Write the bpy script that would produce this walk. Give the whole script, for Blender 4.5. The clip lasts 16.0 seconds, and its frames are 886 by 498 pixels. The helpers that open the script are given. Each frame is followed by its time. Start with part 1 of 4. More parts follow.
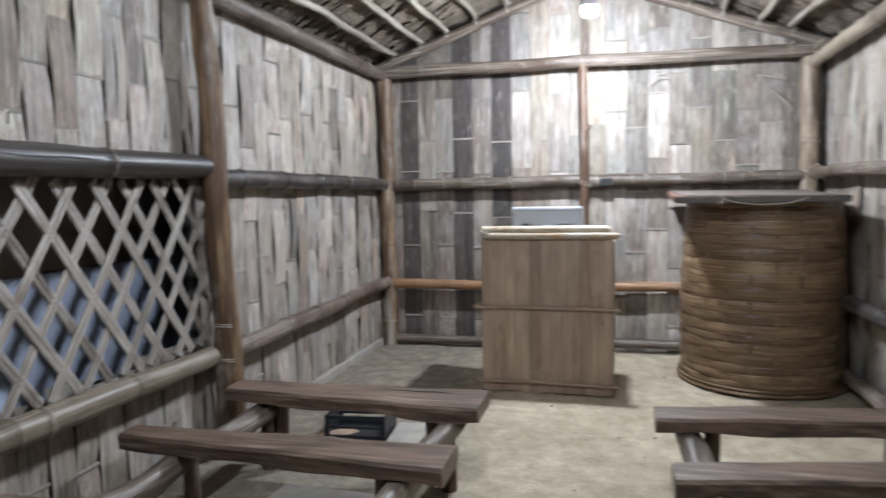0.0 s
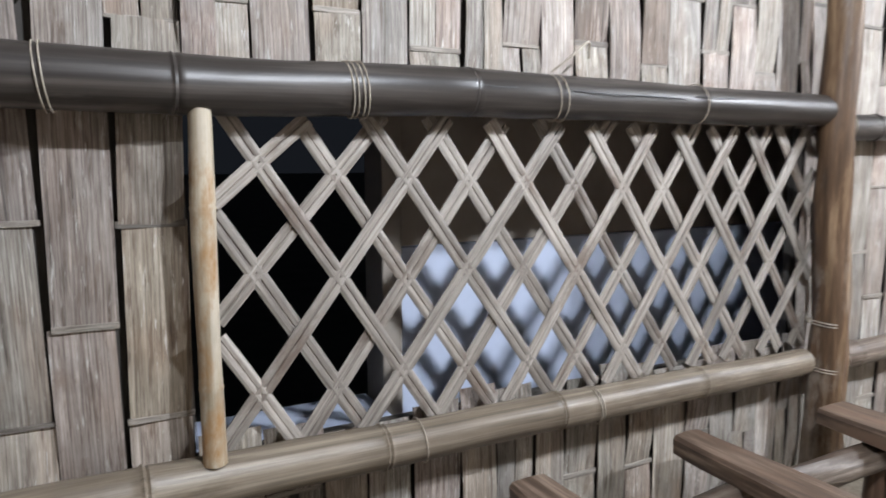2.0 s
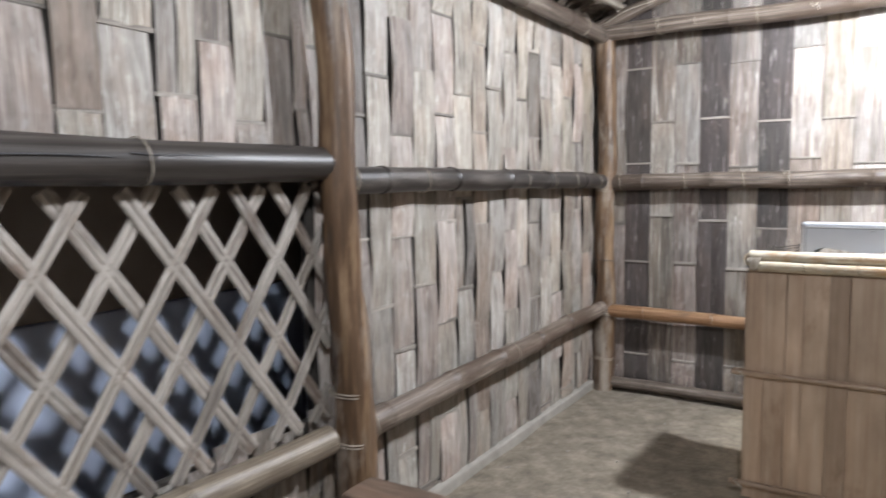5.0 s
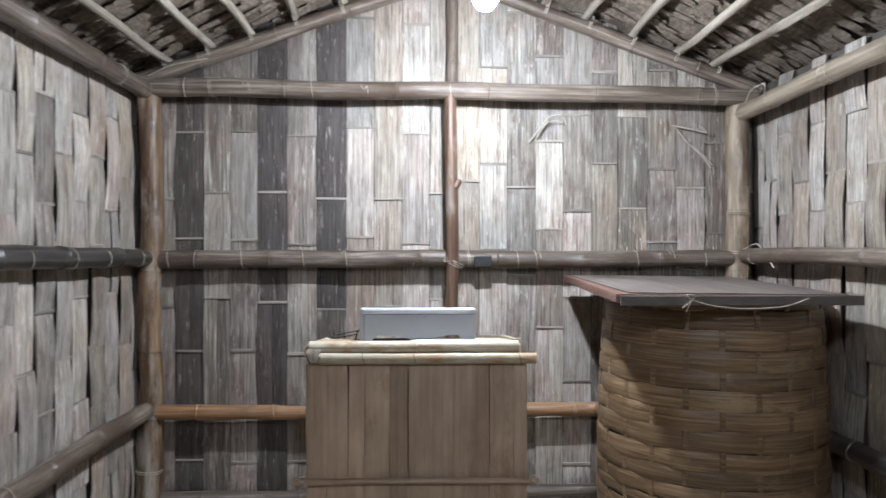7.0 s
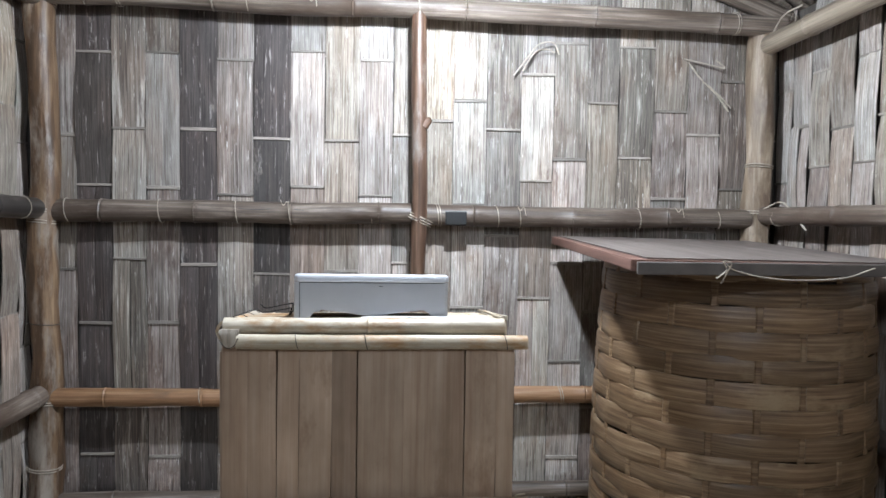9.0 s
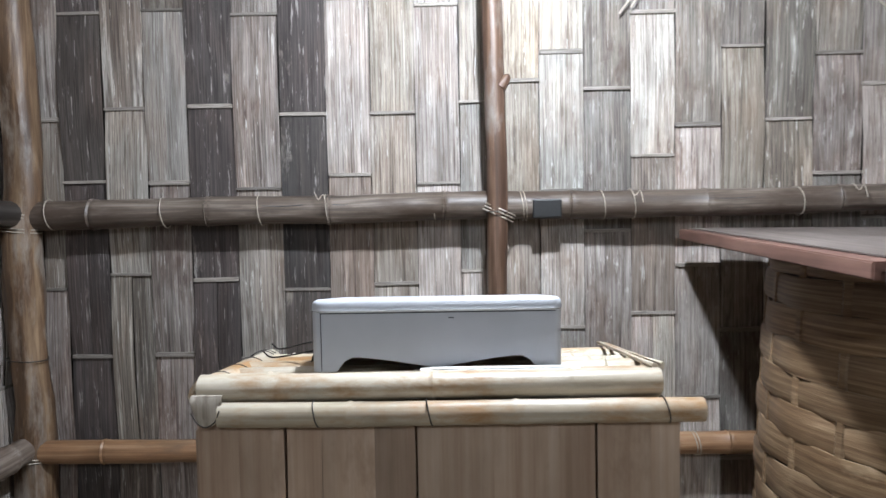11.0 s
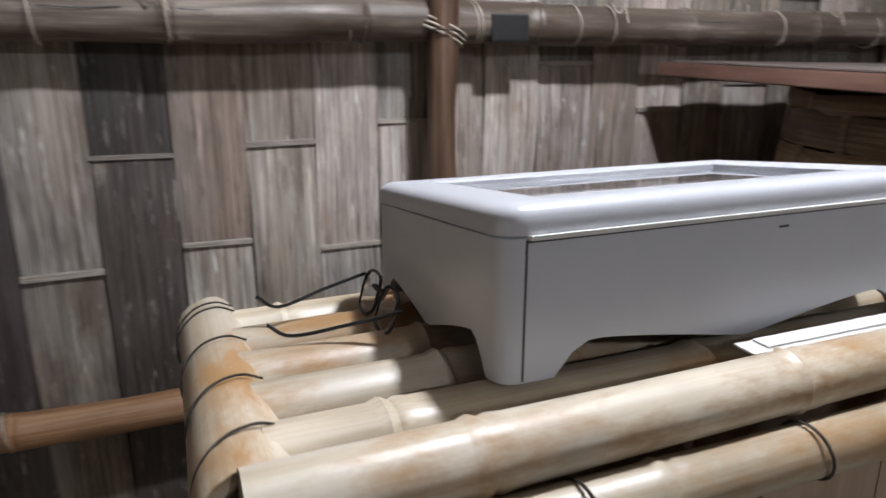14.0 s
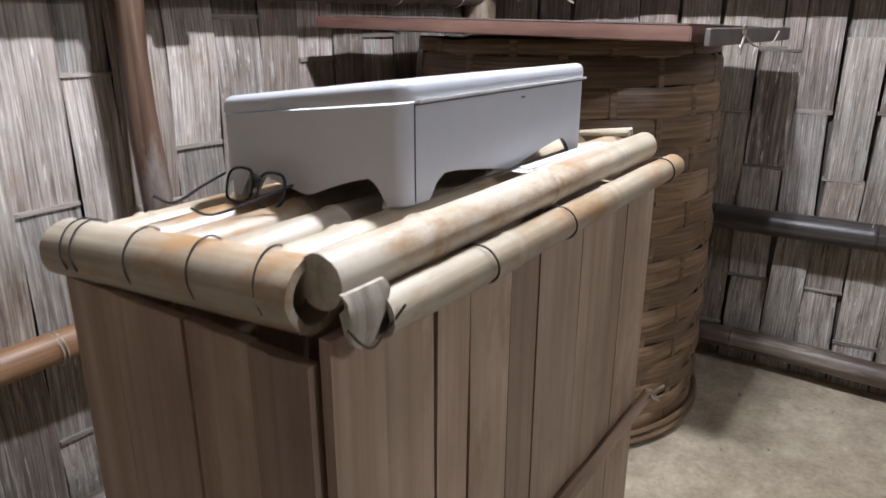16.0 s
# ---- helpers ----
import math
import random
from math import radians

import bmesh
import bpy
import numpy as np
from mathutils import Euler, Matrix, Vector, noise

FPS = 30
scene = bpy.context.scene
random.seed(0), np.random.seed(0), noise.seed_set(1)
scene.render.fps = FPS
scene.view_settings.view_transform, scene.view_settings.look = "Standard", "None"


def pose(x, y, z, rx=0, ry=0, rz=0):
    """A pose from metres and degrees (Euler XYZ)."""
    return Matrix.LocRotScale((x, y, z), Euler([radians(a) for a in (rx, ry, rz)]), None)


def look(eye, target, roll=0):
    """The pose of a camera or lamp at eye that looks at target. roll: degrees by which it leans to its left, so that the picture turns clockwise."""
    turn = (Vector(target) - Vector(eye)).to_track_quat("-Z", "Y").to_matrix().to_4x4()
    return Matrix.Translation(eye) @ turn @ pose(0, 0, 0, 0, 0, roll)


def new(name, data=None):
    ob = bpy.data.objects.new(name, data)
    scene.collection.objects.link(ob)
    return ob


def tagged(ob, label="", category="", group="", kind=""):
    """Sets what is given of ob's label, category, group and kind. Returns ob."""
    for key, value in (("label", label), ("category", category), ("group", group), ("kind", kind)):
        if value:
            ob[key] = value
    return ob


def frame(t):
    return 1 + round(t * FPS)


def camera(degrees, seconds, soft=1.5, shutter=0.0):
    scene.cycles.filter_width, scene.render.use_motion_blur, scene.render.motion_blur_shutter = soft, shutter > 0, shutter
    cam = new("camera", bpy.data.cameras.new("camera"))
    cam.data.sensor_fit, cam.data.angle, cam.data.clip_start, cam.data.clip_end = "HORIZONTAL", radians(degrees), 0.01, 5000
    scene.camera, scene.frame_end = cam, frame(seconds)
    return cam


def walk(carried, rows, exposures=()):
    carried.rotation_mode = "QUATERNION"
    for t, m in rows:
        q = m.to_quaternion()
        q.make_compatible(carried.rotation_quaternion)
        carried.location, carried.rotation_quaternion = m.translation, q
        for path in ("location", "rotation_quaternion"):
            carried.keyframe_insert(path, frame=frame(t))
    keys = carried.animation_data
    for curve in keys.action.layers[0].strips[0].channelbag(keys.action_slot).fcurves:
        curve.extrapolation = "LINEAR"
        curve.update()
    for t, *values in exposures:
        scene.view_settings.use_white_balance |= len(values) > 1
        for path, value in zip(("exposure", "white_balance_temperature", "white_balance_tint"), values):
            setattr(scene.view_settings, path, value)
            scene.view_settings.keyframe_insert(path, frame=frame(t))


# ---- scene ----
cam = camera(65.7, 16.0, 1.5, 0.4)
PATH = [
    (0, (1.933, -5.557, 1.318), (1.431, -3.629, 1.146), -1.1),
    (0.5, (1.809, -5.36, 1.276), (0.991, -3.543, 1.113), 2.3),
    (1, (1.718, -5.275, 1.26), (0.663, -3.582, 1.101), 5.0),
    (1.5, (1.622, -5.14, 1.202), (0.097, -3.86, 1.012), 0.5),
    (2, (1.552, -5.022, 1.281), (-0.194, -4.082, 1.019), -0.0),
    (2.5, (1.514, -4.945, 1.299), (-0.277, -4.134, 0.93), -0.2),
    (3, (1.432, -4.87, 1.298), (-0.279, -3.898, 0.943), 0.8),
    (5.5, (1.555, -4.173, 1.426), (0.747, -2.348, 1.294), -0.5),
    (6, (1.501, -4.048, 1.45), (1.028, -2.105, 1.416), 0.8),
    (6.5, (1.453, -3.921, 1.45), (1.285, -1.928, 1.444), 1.1),
    (7, (1.485, -3.795, 1.432), (1.549, -1.796, 1.426), 0.1),
    (7.5, (1.559, -3.627, 1.42), (1.673, -1.63, 1.42), -0.6),
    (8, (1.573, -3.479, 1.39), (1.721, -1.485, 1.341), 0.1),
    (8.5, (1.528, -3.285, 1.385), (1.599, -1.287, 1.34), 1.9),
    (9, (1.521, -3.145, 1.384), (1.679, -1.154, 1.274), 1.0),
    (11.5, (1.493, -2.182, 1.342), (1.417, -0.187, 1.23), -0.6),
    (12, (1.429, -2.021, 1.335), (1.338, -0.03, 1.176), 0.2),
    (12.5, (1.266, -1.862, 1.335), (1.401, 0.122, 1.124), 0.9),
    (13, (1.158, -1.793, 1.314), (1.327, 0.177, 1.017), 2.8),
    (13.5, (1.104, -1.658, 1.291), (1.476, 0.254, 0.836), 0.9),
    (14, (1.048, -1.546, 1.294), (1.772, 0.236, 0.749), 0.1),
    (14.5, (0.91, -1.381, 1.287), (2.201, 0.0, 0.632), 1.5),
    (15, (0.87, -1.368, 1.29), (2.483, -0.345, 0.696), 3.7),
    (15.5, (0.773, -1.502, 1.289), (2.353, -0.44, 0.674), -1.0),
    (16, (0.699, -1.585, 1.251), (2.263, -0.503, 0.63), 0.1),
]
EXPOSURES = [
    (0, 0.64, 6300, 10), (0.5, 0.64, 6300, 10), (1, 0.78, 6400, 10), (1.5, 1.06, 6600, 12), (2, 1.36, 6600, 11), (2.5, 1.44, 6800, 12), (3, 1.44, 6800, 12),
    (5.5, 0.70, 6600, 12), (6, 0.48, 6400, 10), (7, 0.35, 6320, 10), (8.5, 0.42, 6300, 10), (9, 0.46, 6250, 9),
    (11.5, 0.20, 6420, 11), (12.5, 0.0, 6600, 13), (14, -0.2, 6800, 15), (15, -0.3, 6800, 17), (15.5, 0.06, 6600, 16), (16, 0.38, 6600, 16),
]
walk(cam, [(r[0], look(*r[1:])) for r in PATH], EXPOSURES)

# ---- world: night outside, the hanging bulb inside is the one light ----
world = bpy.data.worlds.new("night")
world.use_nodes = True
world.node_tree.nodes["Background"].inputs["Color"].default_value = (0.010, 0.012, 0.016, 1)
world.node_tree.nodes["Background"].inputs["Strength"].default_value = 0.3
scene.world = world
LAMP = Vector((1.74, -1.05, 2.435))
LAMP_2 = Vector((1.65, -4.05, 2.52))
LAMP_STRENGTH, LAMP_2_STRENGTH = 1920.0, 1060.0


# ---- materials ----
def nodes_of(name):
    m = bpy.data.materials.new(name)
    m.use_nodes = True
    t = m.node_tree
    return m, t, t.nodes["Principled BSDF"]


def ramp(t, src, stops):
    r = t.nodes.new("ShaderNodeValToRGB")
    e = r.color_ramp.elements
    e[0].position, e[0].color = stops[0][0], (*stops[0][1], 1)
    e[1].position, e[1].color = stops[-1][0], (*stops[-1][1], 1)
    for p, c in stops[1:-1]:
        e.new(p).color = (*c, 1)
    t.links.new(src, r.inputs[0])
    return r.outputs[0]


def noise_tex(t, vec, scale, detail=4.0, rough=0.6, stretch=(1, 1, 1)):
    mp = t.nodes.new("ShaderNodeMapping")
    mp.inputs["Scale"].default_value = stretch
    t.links.new(vec, mp.inputs["Vector"])
    n = t.nodes.new("ShaderNodeTexNoise")
    n.inputs["Scale"].default_value, n.inputs["Detail"].default_value, n.inputs["Roughness"].default_value = scale, detail, rough
    t.links.new(mp.outputs[0], n.inputs["Vector"])
    return n.outputs["Fac"]


def mix(t, a, b, fac, mode="MIX"):
    m = t.nodes.new("ShaderNodeMix")
    m.data_type, m.blend_type = "RGBA", mode
    if isinstance(fac, float):
        m.inputs[0].default_value = fac
    else:
        t.links.new(fac, m.inputs[0])
    for k, v in ((6, a), (7, b)):
        if isinstance(v, tuple):
            m.inputs[k].default_value = (*v, 1)
        else:
            t.links.new(v, m.inputs[k])
    return m.outputs[2]


def fibre(name, dark, mid, light, grain=(90, 90, 3), blotch=(9, 9, 2.5), stain=None, stain_at=0.62, rough=0.6, bump=0.25, spread=0.35, dist=0.002, sat=0.85, streak=None, fleck=None):
    """Fibrous plant surface: grain along local z, blotches, wear and a brightness of its own for each piece."""
    m, t, p = nodes_of(name)
    tc = t.nodes.new("ShaderNodeTexCoord")
    info = t.nodes.new("ShaderNodeObjectInfo")
    sh = t.nodes.new("ShaderNodeVectorMath")
    sh.operation = "MULTIPLY_ADD"
    cmb = t.nodes.new("ShaderNodeCombineXYZ")
    for k in range(3):
        t.links.new(info.outputs["Random"], cmb.inputs[k])
    t.links.new(cmb.outputs[0], sh.inputs[0])
    sh.inputs[1].default_value = (13.0, 29.0, 41.0)
    t.links.new(tc.outputs["Object"], sh.inputs[2])
    vec = sh.outputs[0]
    g = noise_tex(t, vec, 1.0, 5.0, 0.65, grain)
    col = ramp(t, g, [(0.30, dark), (0.5, mid), (0.68, light)])
    b = noise_tex(t, vec, 1.0, 5.0, 0.6, blotch)
    shade = ramp(t, b, [(0.28, (0.62, 0.60, 0.58)), (0.7, (1.1, 1.1, 1.1))])
    col = mix(t, col, shade, 1.0, "MULTIPLY")
    if stain:
        s = noise_tex(t, vec, 1.0, 6.0, 0.7, tuple(v * 0.7 for v in blotch))
        col = mix(t, col, stain, ramp(t, s, [(stain_at - 0.07, (0, 0, 0)), (stain_at + 0.06, (1, 1, 1))]))
    if streak:
        k = noise_tex(t, vec, 1.0, 3.0, 0.75, streak)
        col = mix(t, col, ramp(t, k, [(0.35, (0.55, 0.50, 0.48)), (0.47, (1, 1, 1)), (0.60, (1, 1, 1)), (0.68, (1.45, 1.45, 1.42))]), 1.0, "MULTIPLY")
        h = noise_tex(t, vec, 1.0, 2.0, 0.5, (1.2, 1.0, 1.7))
        col = mix(t, col, ramp(t, h, [(0.36, (1.04, 0.985, 0.95)), (0.5, (1, 1, 1)), (0.64, (0.97, 0.99, 1.0))]), 1.0, "MULTIPLY")
        line = noise_tex(t, vec, 1.0, 1.5, 0.5, (17, 2, 0.5))
        col = mix(t, col, ramp(t, line, [(0.450, (1, 1, 1)), (0.478, (0.55, 0.52, 0.50)), (0.506, (1, 1, 1))]), 1.0, "MULTIPLY")
        own = t.nodes.new("ShaderNodeMath")
        own.operation = "MULTIPLY"
        own.inputs[1].default_value = 7.31
        t.links.new(info.outputs["Random"], own.inputs[0])
        part_of = t.nodes.new("ShaderNodeMath")
        part_of.operation = "FRACT"
        t.links.new(own.outputs[0], part_of.inputs[0])
        col = mix(t, col, ramp(t, part_of.outputs[0], [(0.0, (1.05, 0.965, 0.95)), (0.45, (1.0, 1.0, 1.0)), (0.75, (1.04, 1.0, 0.93)), (1.0, (0.97, 0.99, 0.99))]), 1.0, "MULTIPLY")
    if fleck:
        k = noise_tex(t, vec, 1.0, 4.0, 0.7, (13, 2, 4.5))
        col = mix(t, col, fleck, ramp(t, k, [(0.61, (0, 0, 0)), (0.68, (1, 1, 1))]))
    hs = t.nodes.new("ShaderNodeHueSaturation")
    hs.inputs["Saturation"].default_value = sat
    mr = t.nodes.new("ShaderNodeMapRange")
    mr.inputs["To Min"].default_value, mr.inputs["To Max"].default_value = 0.68 * (1 - spread), 0.68 * (1 + spread)
    t.links.new(info.outputs["Random"], mr.inputs["Value"])
    t.links.new(mr.outputs[0], hs.inputs["Value"])
    t.links.new(col, hs.inputs["Color"])
    t.links.new(hs.outputs[0], p.inputs["Base Color"])
    rr = t.nodes.new("ShaderNodeMapRange")
    rr.inputs["To Min"].default_value, rr.inputs["To Max"].default_value = rough - 0.12, rough + 0.2
    t.links.new(b, rr.inputs["Value"])
    t.links.new(rr.outputs[0], p.inputs["Roughness"])
    bp = t.nodes.new("ShaderNodeBump")
    bp.inputs["Strength"].default_value, bp.inputs["Distance"].default_value = bump, dist
    t.links.new(g, bp.inputs["Height"])
    t.links.new(bp.outputs[0], p.inputs["Normal"])
    return m


def plain(name, color, rough=0.5, metal=0.0, speck=0.12, scale=40.0, bump=0.05):
    m, t, p = nodes_of(name)
    tc = t.nodes.new("ShaderNodeTexCoord")
    n = noise_tex(t, tc.outputs["Object"], scale)
    lo, hi = tuple(c * (1 - speck) for c in color), tuple(min(1, c * (1 + speck)) for c in color)
    t.links.new(ramp(t, n, [(0.3, lo), (0.7, hi)]), p.inputs["Base Color"])
    p.inputs["Roughness"].default_value, p.inputs["Metallic"].default_value = rough, metal
    bp = t.nodes.new("ShaderNodeBump")
    bp.inputs["Strength"].default_value, bp.inputs["Distance"].default_value = bump, 0.003
    t.links.new(n, bp.inputs["Height"])
    t.links.new(bp.outputs[0], p.inputs["Normal"])
    return m


STRIP_GRAIN, STRIP_BLOTCH = (26, 2, 1.4), (2.2, 2, 3.0)
strip_pale = fibre("bamboo_strip_pale", (0.24, 0.215, 0.19), (0.54, 0.50, 0.455), (0.76, 0.72, 0.67), STRIP_GRAIN, STRIP_BLOTCH, (0.36, 0.30, 0.25), 0.63, 0.62, 0.5, 0.26, streak=(11, 2, 2.6), sat=1.02, fleck=(0.80, 0.77, 0.72))
strip_grey = fibre("bamboo_strip_grey", (0.14, 0.125, 0.11), (0.35, 0.32, 0.29), (0.54, 0.50, 0.46), STRIP_GRAIN, STRIP_BLOTCH, (0.20, 0.16, 0.135), 0.58, 0.62, 0.5, 0.28, streak=(11, 2, 2.6), sat=1.02, fleck=(0.62, 0.58, 0.53))
strip_dark = fibre("bamboo_strip_dark", (0.055, 0.048, 0.045), (0.095, 0.083, 0.078), (0.15, 0.13, 0.12), STRIP_GRAIN, STRIP_BLOTCH, (0.42, 0.38, 0.33), 0.68, 0.6, 0.4, 0.25, streak=(11, 2, 2.6), sat=1.02, fleck=(0.40, 0.37, 0.34))
strip_stained = fibre("bamboo_strip_stained", (0.12, 0.10, 0.09), (0.24, 0.21, 0.18), (0.40, 0.36, 0.31), (26, 2, 1.4), (7, 2, 2.0), (0.62, 0.58, 0.52), 0.60, 0.62, 0.45, 0.25, streak=(15, 2, 2.0), sat=1.02, fleck=(0.70, 0.66, 0.60))
strip_ochre = fibre("bamboo_strip_ochre", (0.25, 0.21, 0.175), (0.48, 0.425, 0.36), (0.66, 0.60, 0.53), STRIP_GRAIN, STRIP_BLOTCH, (0.30, 0.245, 0.20), 0.6, 0.62, 0.5, 0.25, streak=(11, 2, 2.6), sat=1.02, fleck=(0.74, 0.69, 0.62))
weft_mat = fibre("weft_bamboo", (0.24, 0.205, 0.17), (0.40, 0.35, 0.295), (0.56, 0.51, 0.44), (2, 10, 10), (2, 3, 3), (0.20, 0.165, 0.13), 0.58, 0.6, 0.3, 0.4)
backing_mat = fibre("woven_backing", (0.07, 0.06, 0.05), (0.11, 0.095, 0.08), (0.16, 0.14, 0.12), (60, 60, 4))
grey_culm = fibre("grey_bamboo_culm", (0.085, 0.064, 0.050), (0.215, 0.165, 0.128), (0.42, 0.355, 0.295), (60, 60, 2.0), (6, 6, 1.6), (0.10, 0.066, 0.046), 0.55, 0.46, 0.3, 0.2, sat=0.95)
black_culm = fibre("dark_bamboo_culm", (0.028, 0.022, 0.019), (0.058, 0.048, 0.042), (0.12, 0.102, 0.09), (50, 50, 1.0), (8, 8, 1.6), (0.17, 0.14, 0.12), 0.62, 0.36, 0.15, 0.1)
tan_culm = fibre("tan_bamboo_culm", (0.17, 0.125, 0.082), (0.35, 0.275, 0.19), (0.53, 0.44, 0.325), (60, 60, 1.2), (7, 7, 1.8), (0.17, 0.12, 0.075), 0.57, 0.40, 0.25, 0.12, sat=0.85)
purlin_mat = fibre("pale_purlin_culm", (0.28, 0.225, 0.165), (0.50, 0.43, 0.335), (0.66, 0.59, 0.49), (60, 60, 1.5), (7, 7, 2.2), (0.24, 0.18, 0.125), 0.6, 0.5, 0.2, 0.2, sat=0.85)
orange_culm = fibre("orange_bamboo_culm", (0.26, 0.12, 0.05), (0.42, 0.22, 0.10), (0.56, 0.35, 0.19), (70, 70, 1.5), (8, 8, 3), (0.20, 0.12, 0.07), 0.62, 0.45, 0.2, 0.1, sat=0.95)
log_mat = fibre("bark_log", (0.075, 0.046, 0.028), (0.19, 0.115, 0.068), (0.42, 0.29, 0.18), (30, 30, 2.2), (7, 7, 2.0), (0.44, 0.38, 0.32), 0.58, 0.42, 0.6, 0.12, dist=0.005, sat=1.05)
pale_log_mat = fibre("pale_debarked_log", (0.20, 0.13, 0.075), (0.38, 0.27, 0.165), (0.56, 0.44, 0.31), (38, 38, 2.5), (9, 9, 3.2), (0.17, 0.105, 0.06), 0.6, 0.5, 0.5, 0.1, 0.004)
pole_mat = fibre("brown_pole", (0.075, 0.042, 0.030), (0.15, 0.09, 0.062), (0.27, 0.18, 0.13), (50, 50, 2.0), (9, 9, 3), (0.30, 0.26, 0.23), 0.62, 0.42, 0.3, 0.1, sat=1.1)
fresh_culm = fibre("fresh_bamboo_culm", (0.50, 0.41, 0.29), (0.70, 0.62, 0.49), (0.78, 0.72, 0.61), (70, 70, 1.4), (12, 12, 5), (0.44, 0.27, 0.14), 0.56, 0.38, 0.18, 0.12, sat=1.1)
plank_mat = fibre("flattened_bamboo_plank", (0.40, 0.275, 0.195), (0.53, 0.395, 0.292), (0.62, 0.49, 0.38), (36, 36, 0.9), (6, 6, 2.6), (0.30, 0.20, 0.135), 0.63, 0.5, 0.3, 0.18, sat=1.08)
basket_mat = fibre("basket_splint", (0.125, 0.076, 0.046), (0.26, 0.175, 0.11), (0.43, 0.32, 0.215), (3, 3, 110), (3.2, 3.2, 7), (0.40, 0.305, 0.205), 0.64, 0.40, 0.7, 0.24, 0.003, sat=1.15)
bench_mat = fibre("worn_bench_wood", (0.07, 0.044, 0.031), (0.175, 0.115, 0.080), (0.42, 0.305, 0.225), (3, 44, 44), (2.2, 8, 8), (0.24, 0.15, 0.10), 0.58, 0.42, 0.4, 0.1, sat=0.95)
lid_mat = fibre("lid_board", (0.17, 0.13, 0.11), (0.24, 0.19, 0.165), (0.31, 0.26, 0.23), (40, 2, 40), (6, 3, 6), None, 0.6, 0.5, 0.15, 0.05)
lid_edge_mat = fibre("lid_edge_red_brown", (0.16, 0.075, 0.05), (0.25, 0.12, 0.085), (0.32, 0.17, 0.12), (40, 2, 40), (6, 3, 6), None, 0.6, 0.45, 0.1, 0.05, sat=0.9)
lattice_mat = fibre("lattice_split_bamboo", (0.22, 0.18, 0.15), (0.45, 0.395, 0.34), (0.62, 0.56, 0.49), (90, 90, 3), (12, 12, 5), (0.22, 0.16, 0.12), 0.61, 0.5, 0.4, 0.22)
thatch_mat = fibre("dry_thatch_leaf", (0.13, 0.10, 0.075), (0.26, 0.205, 0.155), (0.40, 0.33, 0.26), (60, 14, 60), (7, 4, 7), (0.10, 0.075, 0.055), 0.6, 0.75, 0.4, 0.1, sat=0.95)
tie_mat = plain("rattan_tie", (0.36, 0.315, 0.255), 0.6, 0.0, 0.3, 60.0)
wire_mat = plain("dark_binding_wire", (0.05, 0.045, 0.04), 0.4, 0.6)
tape_mat = plain("black_tape", (0.012, 0.012, 0.012), 0.5)
white_mat = plain("white_painted_metal", (0.445, 0.460, 0.490), 0.32, 0.0, 0.03, 14.0, 0.02)
seam_mat = plain("seam_shadow_gap", (0.05, 0.05, 0.055), 0.6)
paper_mat = plain("white_card", (0.56, 0.555, 0.54), 0.6)
black_mat = plain("black_plastic", (0.012, 0.012, 0.013), 0.25)
crate_mat = plain("black_crate_plastic", (0.016, 0.018, 0.022), 0.4)
tray_mat = plain("printed_inner_tray", (0.36, 0.37, 0.38), 0.5, 0.0, 0.45, 16.0)
cement_mat = plain("rough_cement", (0.31, 0.285, 0.25), 0.85, 0.0, 0.2, 9.0, 0.3)
blue_mat = plain("pale_blue_painted_wall", (0.50, 0.56, 0.70), 0.6, 0.0, 0.06, 6.0, 0.05)
shutter_mat = plain("grey_brown_panel", (0.30, 0.26, 0.22), 0.6, 0.0, 0.1, 8.0)
batten_mat = plain("dark_weathered_batten", (0.105, 0.092, 0.085), 0.6, 0.0, 0.25, 12.0, 0.1)
ground_mat = plain("night_ground", (0.05, 0.05, 0.04), 0.95, 0.0, 0.4, 3.0, 0.3)


